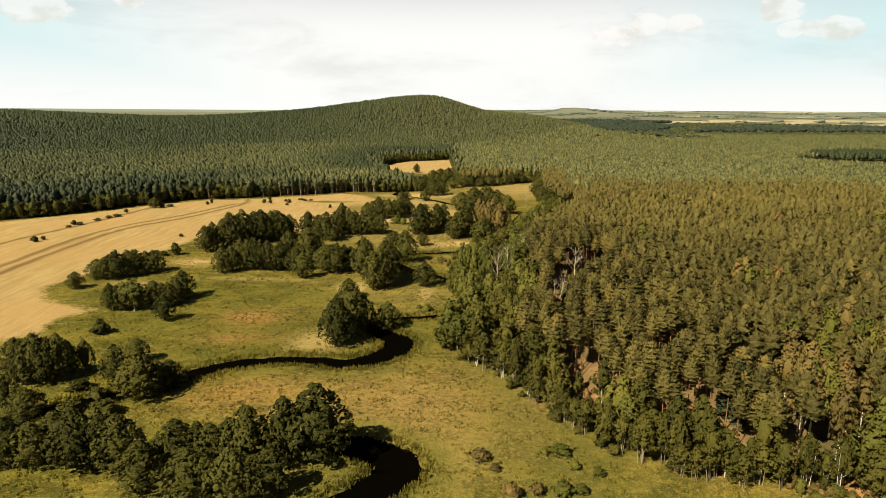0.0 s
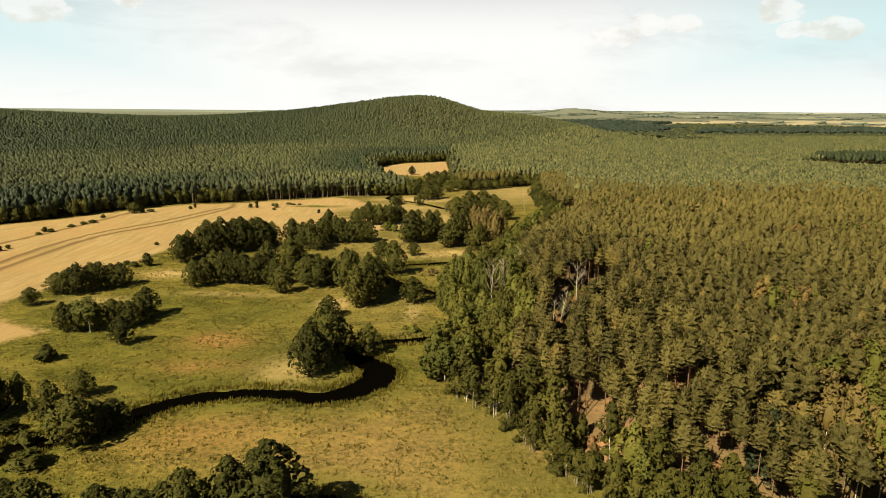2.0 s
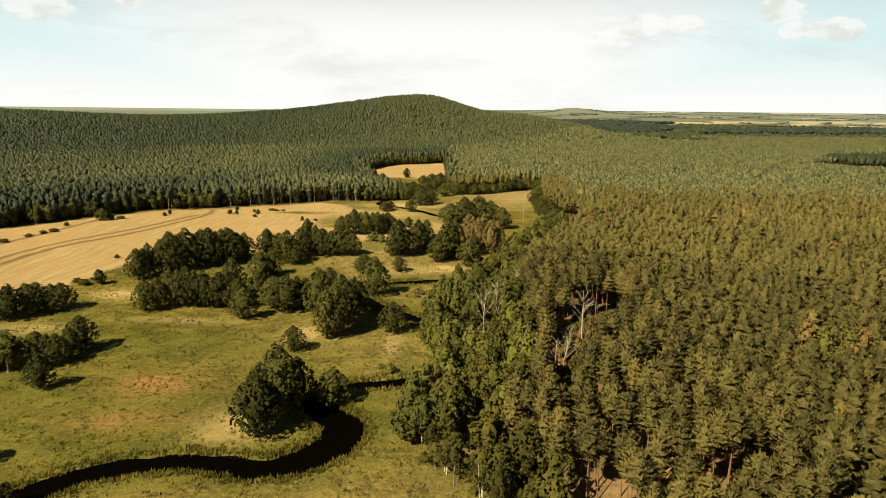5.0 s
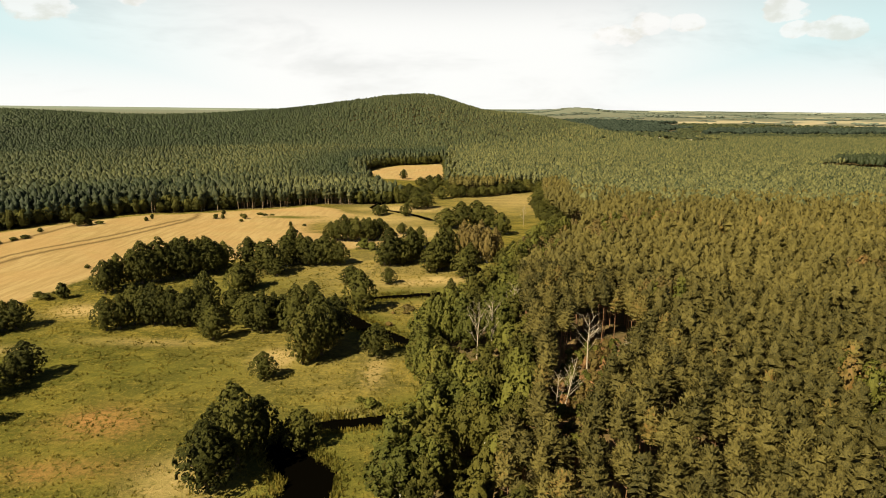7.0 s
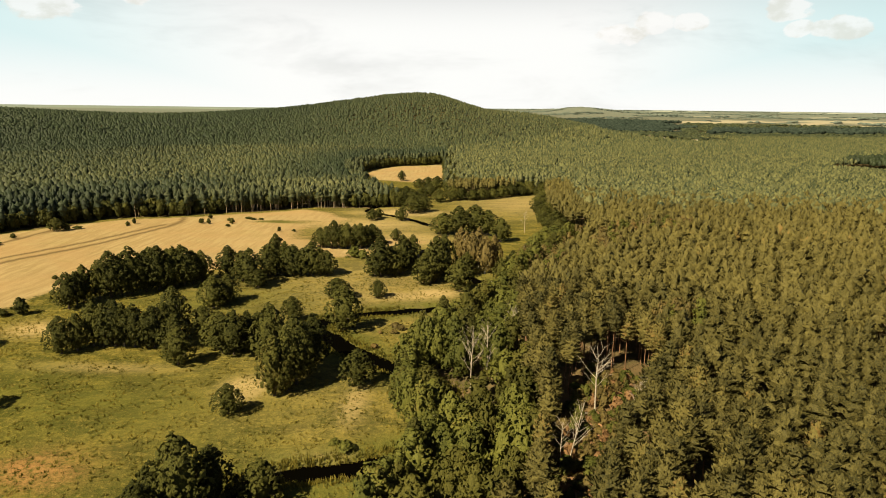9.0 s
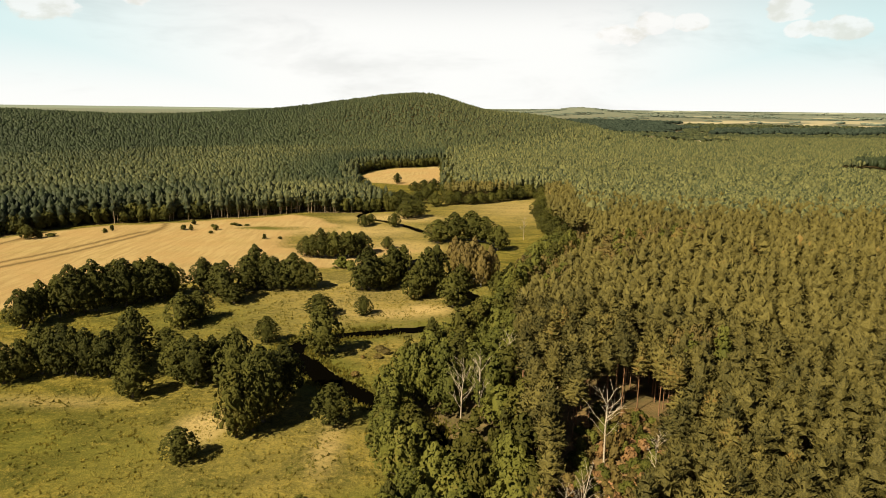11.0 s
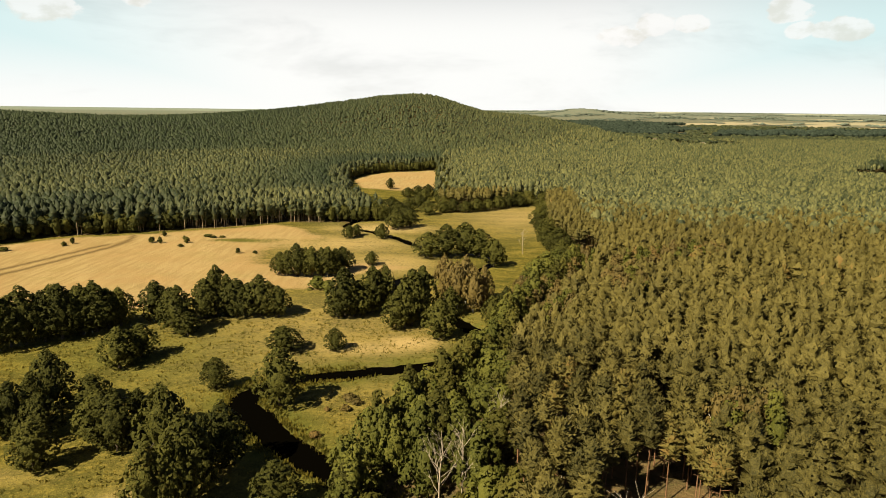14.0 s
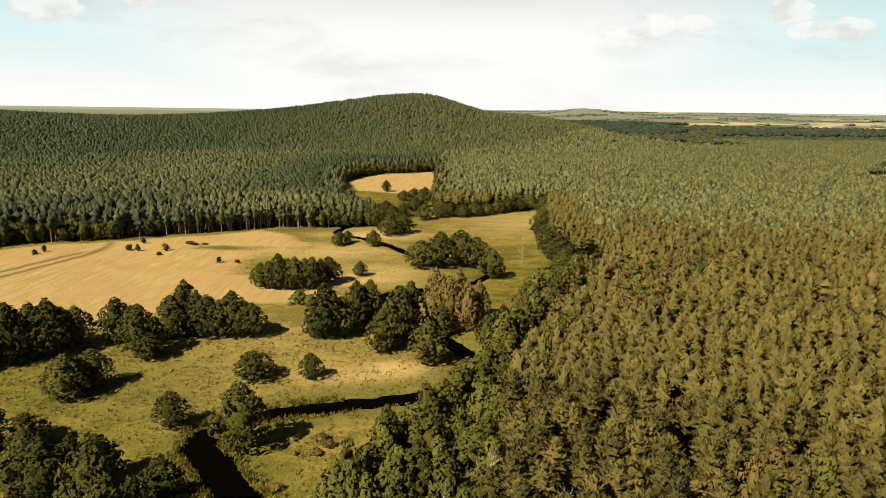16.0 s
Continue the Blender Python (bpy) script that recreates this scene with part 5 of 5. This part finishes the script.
# woods from the middle distance to the foot of the hill
fx, fy = scatter(rng, -1000, 1000, 380, 1150, 4.6, 0.8)
fd = np.maximum(depth_in(fx, fy, WEST_WOOD), depth_in(fx, fy, EAST_WOOD))
done = (fx > 8) & (fx < 330) & (fy < 760) & (fx < 22 + 0.73 * fy)
keep = (fd > 2) & in_sight(fx, fy) & ~done & ~inside(fx, fy, SMALL_FIELD) & ~inside(fx, fy, DARK_STAND)
fx, fy, fd = fx[keep], fy[keep], fd[keep]
edge = (fd < 16) & (rng.random(len(fx)) < np.where((fx > -165) & (fx < -70) & (fy < 700), 0.12, np.where(fx > -70, 0.85, 0.7))) & ((fy < 760) | (np.abs(fx) < 200))
tall = rng.uniform(15.6, 20.8, len(fx)) * (1 - 0.55 * (np.hypot((fx - 650) / 120, (fy - 950) / 105) < 1)) * np.where(edge, 0.72, 1.0)
sow("forest_edge", MID_BROAD, fx[edge], fy[edge], tall[edge], rng.uniform(7, 11, edge.sum()), (15, 11), ALDER, "dark broadleaf trees along the far forest's edge", rng.random(edge.sum()), crown=CROWNS["broadleaf"], share=0.35)
rim = ((fd < 40) & (fy < 720) | (fd < 24) & (np.abs(fx) < 190)) & ~edge
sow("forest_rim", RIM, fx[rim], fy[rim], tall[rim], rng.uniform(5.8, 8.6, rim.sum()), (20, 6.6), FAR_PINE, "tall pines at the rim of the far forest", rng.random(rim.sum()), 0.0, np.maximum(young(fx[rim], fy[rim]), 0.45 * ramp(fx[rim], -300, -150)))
stem = Shape()
limb(stem, (0, 0, -1), (0, 0, 11.5), 0.24, 0.16, 4)
slim = (fd < 20) & ~edge & (fx > -230) & (fx < 200)
sow("rim_stems", [stem], fx[slim], fy[slim] - 1.2, tall[slim], np.full(slim.sum(), 6.6), (20, 6.6), PALE_BARK, "pale bare stems along the far forest's rim", rng.random(slim.sum()), crown=None)
deep = ~edge & ~rim & (fy < 560)
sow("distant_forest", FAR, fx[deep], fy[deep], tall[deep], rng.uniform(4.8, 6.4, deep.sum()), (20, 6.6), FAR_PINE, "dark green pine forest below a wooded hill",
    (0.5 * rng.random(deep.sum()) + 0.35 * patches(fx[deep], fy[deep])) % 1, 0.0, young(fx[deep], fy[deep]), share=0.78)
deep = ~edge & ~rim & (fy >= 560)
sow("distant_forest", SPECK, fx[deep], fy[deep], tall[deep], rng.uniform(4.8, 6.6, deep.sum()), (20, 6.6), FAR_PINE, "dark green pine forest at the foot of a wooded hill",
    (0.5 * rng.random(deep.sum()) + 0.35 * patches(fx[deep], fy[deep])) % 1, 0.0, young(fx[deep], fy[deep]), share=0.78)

# an old dark stand with a small open field before it
dx, dy = scatter(rng, 600, 900, 990, 1160, 6.0, 0.6)
oval = inside(dx, dy, DARK_STAND)
dx, dy = dx[oval], dy[oval]
sow("dark_stand", FAR, dx, dy, rng.uniform(18, 24, len(dx)), rng.uniform(6.5, 9, len(dx)), (20, 6.6), SPRUCE, "dark stand of old trees amid the pine forest", rng.random(len(dx)))

hx, hy = scatter(rng, -2100, 2100, 1150, 2450, 5.7, 0.8)
hd = np.maximum(depth_in(hx, hy, WEST_WOOD), depth_in(hx, hy, EAST_WOOD))
keep = (hd > 2) & in_sight(hx, hy) & (np.hypot(hx, hy - 100) < 2400)
keep &= ~village_ground(hx, hy) & ~(beyond_edge(hx, hy) & (hx > 380))
keep &= ~((hy > 1860) & (hx > -560) & (hx < 90)) & ~((hy > 1620) & (hx < -560))
hx, hy = hx[keep], hy[keep]
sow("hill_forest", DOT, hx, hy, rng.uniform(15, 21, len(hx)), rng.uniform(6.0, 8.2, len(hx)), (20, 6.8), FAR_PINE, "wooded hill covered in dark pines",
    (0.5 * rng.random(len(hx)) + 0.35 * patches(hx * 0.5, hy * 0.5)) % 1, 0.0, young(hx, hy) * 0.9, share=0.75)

# lower woods behind the pine plain: broadleaf belts, dark old forest, and haze-tinted woods to the horizon
LOW = [crown_body(k + 130, ((3.0, 3.4), (11.0, 4.0)), 6, 16.0) for k in range(5)]
lx, ly = scatter(rng, 300, 2300, 1500, 3300, 15.0)
lr, la = np.hypot(lx, ly - 100), np.degrees(np.arctan2(lx, ly - 100))
fields, pale = far_fields(lx, ly)
keep = beyond_edge(lx, ly) & (lx > 380) & ((lr < 2640) | (la > 20.3) & (lr < 3320)) & in_sight(lx, ly) & ~fields & ~village_ground(lx, ly) & ~older_belt(lr, la)
keep &= rng.random(len(lx)) < 0.85
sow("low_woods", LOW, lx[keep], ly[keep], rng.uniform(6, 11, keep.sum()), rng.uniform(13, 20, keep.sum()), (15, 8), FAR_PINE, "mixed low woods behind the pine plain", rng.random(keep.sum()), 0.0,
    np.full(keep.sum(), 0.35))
lx, ly = scatter(rng, 300, 2300, 2000, 3500, 17.0)
lr, la = np.hypot(lx, ly - 100), np.degrees(np.arctan2(lx, ly - 100))
fields, pale = far_fields(lx, ly)
keep = in_sight(lx, ly) & ~fields & ((lr > 2640) & (lr < 3480) & (la > 8) & (la < 20.0 + 1.5 * np.sin(lr * 0.013)) | older_belt(lr, la))
sow("dark_woods", LOW, lx[keep], ly[keep], np.where(older_belt(lr, la)[keep], 1.45, 1.0) * rng.uniform(10, 15, keep.sum()), rng.uniform(16, 24, keep.sum()), (15, 8), DUSKY, "dark old forest beyond the village", rng.random(keep.sum()))

vx, vy = scatter(rng, -4000, 4000, 1500, 4900, 26.0, 0.7)
vr = np.hypot(vx, vy - 100)
fields, pale = far_fields(vx, vy)
keep = (vr > 2380) & (vr < 4700) & in_sight(vx, vy) & ~fields & ~pale & ~((vr > 4250) & (vx < -700)) & ~((vx > 300) & (vr < 3300))
keep &= np.sin(vr * 0.021 + 2 * np.sin(vx * 0.004)) * np.sin(vx * 0.006 + vr * 0.004) > 0.3
keep &= (vx > 0) | (vr < 3200)
vx, vy = vx[keep], vy[keep]
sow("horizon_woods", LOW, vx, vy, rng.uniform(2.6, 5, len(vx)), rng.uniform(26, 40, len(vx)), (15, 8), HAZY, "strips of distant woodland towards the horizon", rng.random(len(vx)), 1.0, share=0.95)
# tree belts between the far fields
bx, by = scatter(rng, 900, 3000, 2700, 4600, 22.0)
br, ba = np.hypot(bx, by - 100), np.degrees(np.arctan2(bx, by - 100))
fields, pale = far_fields(bx, by)
keep = in_sight(bx, by) & ~fields & (np.abs(br - (3560 + 60 * np.sin(ba * 0.9))) < 26) & (np.sin(ba * 2.3) > -0.2) & (ba > 24)
keep |= in_sight(bx, by) & ~fields & (np.abs(br - (3960 + 40 * np.sin(ba * 1.3))) < 24) & (np.sin(ba * 1.7 + 1) > -0.5) & (ba > 17)
sow("tree_belts", LOW, bx[keep], by[keep], rng.uniform(6, 12, keep.sum()), rng.uniform(16, 30, keep.sum()), (15, 8), HAZY, "belts of haze-paled trees between far fields", rng.random(keep.sum()))

# ---- grass and reeds ----


def tufts(name, x, y, tall, wide, mat, label, blades=3):
    rng = np.random.default_rng(len(x))
    z = land(x, y)
    k = np.repeat(np.arange(len(x)), blades)
    a = rng.uniform(0, 2 * math.pi, len(k))
    h = tall[k] * rng.uniform(0.6, 1.2, len(k))
    w = wide[k] * rng.uniform(0.6, 1.2, len(k))
    ox, oy = rng.normal(size=len(k)) * wide[k] * 0.5, rng.normal(size=len(k)) * wide[k] * 0.5
    b = np.stack([x[k] + ox, y[k] + oy, z[k] - 0.1], 1)
    side = np.stack([np.cos(a) * w, np.sin(a) * w, 0 * a], 1)
    tip = np.stack([rng.normal(size=len(k)) * 0.25, rng.normal(size=len(k)) * 0.25, h], 1)
    v = np.stack([b - side * 0.5, b + side * 0.5, b + tip], 1).reshape(-1, 3)
    me = mesh_of(name, v, None, np.arange(len(v)).reshape(-1, 3), mat)
    tagged(new(name, me), label, "grass", kind="stuff")


gx, gy = rng.uniform(-165, 100, 42000), 112 + 330 * rng.random(42000) ** 1.25
clump = np.sin(gx * 0.31 + 2 * np.sin(gy * 0.12)) * np.sin(gy * 0.27 + 1.7 * np.sin(gx * 0.15))
ok = (depth_in(gx, gy, EAST_WOOD) < 2) & (depth_in(gx, gy, FIELD) < -1) & (clump > -0.35)
d1, w1 = to_line(gx, gy, RIVER)
d2, w2 = to_line(gx, gy, BACKWATER)
ok &= (d1 > w1 + 0.5) & (d2 > w2 + 0.5)
gx, gy = gx[ok], gy[ok]
tufts("meadow_grass", gx, gy, rng.uniform(0.3, 0.85, len(gx)), rng.uniform(0.35, 0.8, len(gx)), TUFT, "rough yellow-green meadow grass in tufts")
pts = np.array(RIVER[12:110] + BACKWATER[10:40])
at = pts[rng.integers(len(pts), size=16000)]
ang = rng.uniform(0, 2 * math.pi, len(at))
off = at[:, 2] + rng.uniform(0.2, 3.2, len(at))
bx, by = at[:, 0] + np.cos(ang) * off + rng.normal(size=len(at)), at[:, 1] + np.sin(ang) * off + rng.normal(size=len(at))
d1, w1 = to_line(bx, by, RIVER)
d2, w2 = to_line(bx, by, BACKWATER)
ok = (d1 > w1 + 0.1) & (d2 > w2 + 0.1)
bx, by = bx[ok], by[ok]
tufts("reeds", bx, by, rng.uniform(0.7, 1.6, len(bx)), rng.uniform(0.3, 0.6, len(bx)), REED, "tall yellow-green reeds along the river banks")

# ---- village beyond the forest ----
PLASTER, pn = material("pale_plaster")
finish(PLASTER, pn, pn.mix(pn.noise(pn.add("ShaderNodeTexCoord").outputs["Object"], 0.6, 3.0), (0.60, 0.57, 0.50), (0.80, 0.78, 0.72)), 0.9)
TILES, tn = material("roof_tiles")
finish(TILES, tn, tn.mix(tn.noise(tn.add("ShaderNodeTexCoord").outputs["Object"], 0.8, 3.0), (0.15, 0.11, 0.09), (0.26, 0.19, 0.15)), 0.85)
PANE, gn = material("dark_window_glass")
finish(PANE, gn, (0.02, 0.02, 0.025), 0.1)


def box(shape, x0, x1, y0, y1, z0, z1):
    shape.add([(x, y, z) for z in (z0, z1) for x, y in ((x0, y0), (x1, y0), (x1, y1), (x0, y1))],
              [(3, 2, 1, 0), (4, 5, 6, 7), (0, 1, 5, 4), (1, 2, 6, 5), (2, 3, 7, 6), (3, 0, 4, 7)])


def house_meshes():
    wall, roof, window, chimney = Shape(), Shape(), Shape(), Shape()
    box(wall, -7, 7, -4.5, 4.5, -1, 5.2)
    wall.add([(-7, -4.5, 5.2), (-7, 4.5, 5.2), (-7, 0, 8.6), (7, -4.5, 5.2), (7, 4.5, 5.2), (7, 0, 8.6)], None, [(0, 2, 1), (3, 4, 5)])
    for s in (-1, 1):
        v = [(-7.6, s * 5.2, 4.8), (7.6, s * 5.2, 4.8), (7.6, 0, 9.0), (-7.6, 0, 9.0)]
        v += [(x, y, z - 0.3) for x, y, z in v]
        roof.add(v, [(0, 1, 2, 3), (7, 6, 5, 4), (0, 4, 5, 1), (1, 5, 6, 2), (3, 2, 6, 7), (0, 3, 7, 4)])
    box(window, -0.7, 0.7, -0.06, 0.06, 0, 1.5)
    box(chimney, -0.5, 0.5, -0.5, 0.5, 6.5, 10.2)
    return wall.mesh("house_wall", PLASTER), roof.mesh("house_roof", TILES), window.mesh("house_window", PANE), chimney.mesh("house_chimney", TILES)


HOUSE = house_meshes()
for x, y, turn in ((478, 1600, 10), (505, 1655, 80), (532, 1610, 25), (548, 1690, 100), (571, 1625, 5), (590, 1700, 60), (612, 1660, 20), (640, 1715, 95), (520, 1705, 30),
                   (655, 1650, 75), (925, 2600, 15), (938, 2570, 50)):
    house = new("house")
    house.matrix_world = pose(x, y, float(land(np.array([x]), np.array([y]))[0]), 0, 0, turn) @ Matrix.Scale(0.72, 4)
    part("wall", HOUSE[0], house)
    roof = part("roof", HOUSE[1], house)
    part("chimney", HOUSE[3], roof)
    for k in (-4, 0, 4):
        for side in (-1, 1):
            w = part("window", HOUSE[2], house)
            w.location = (k, side * 4.52, 1.4)
    tagged(house, "pale plastered village house with a tiled gable roof", "house", "village houses")
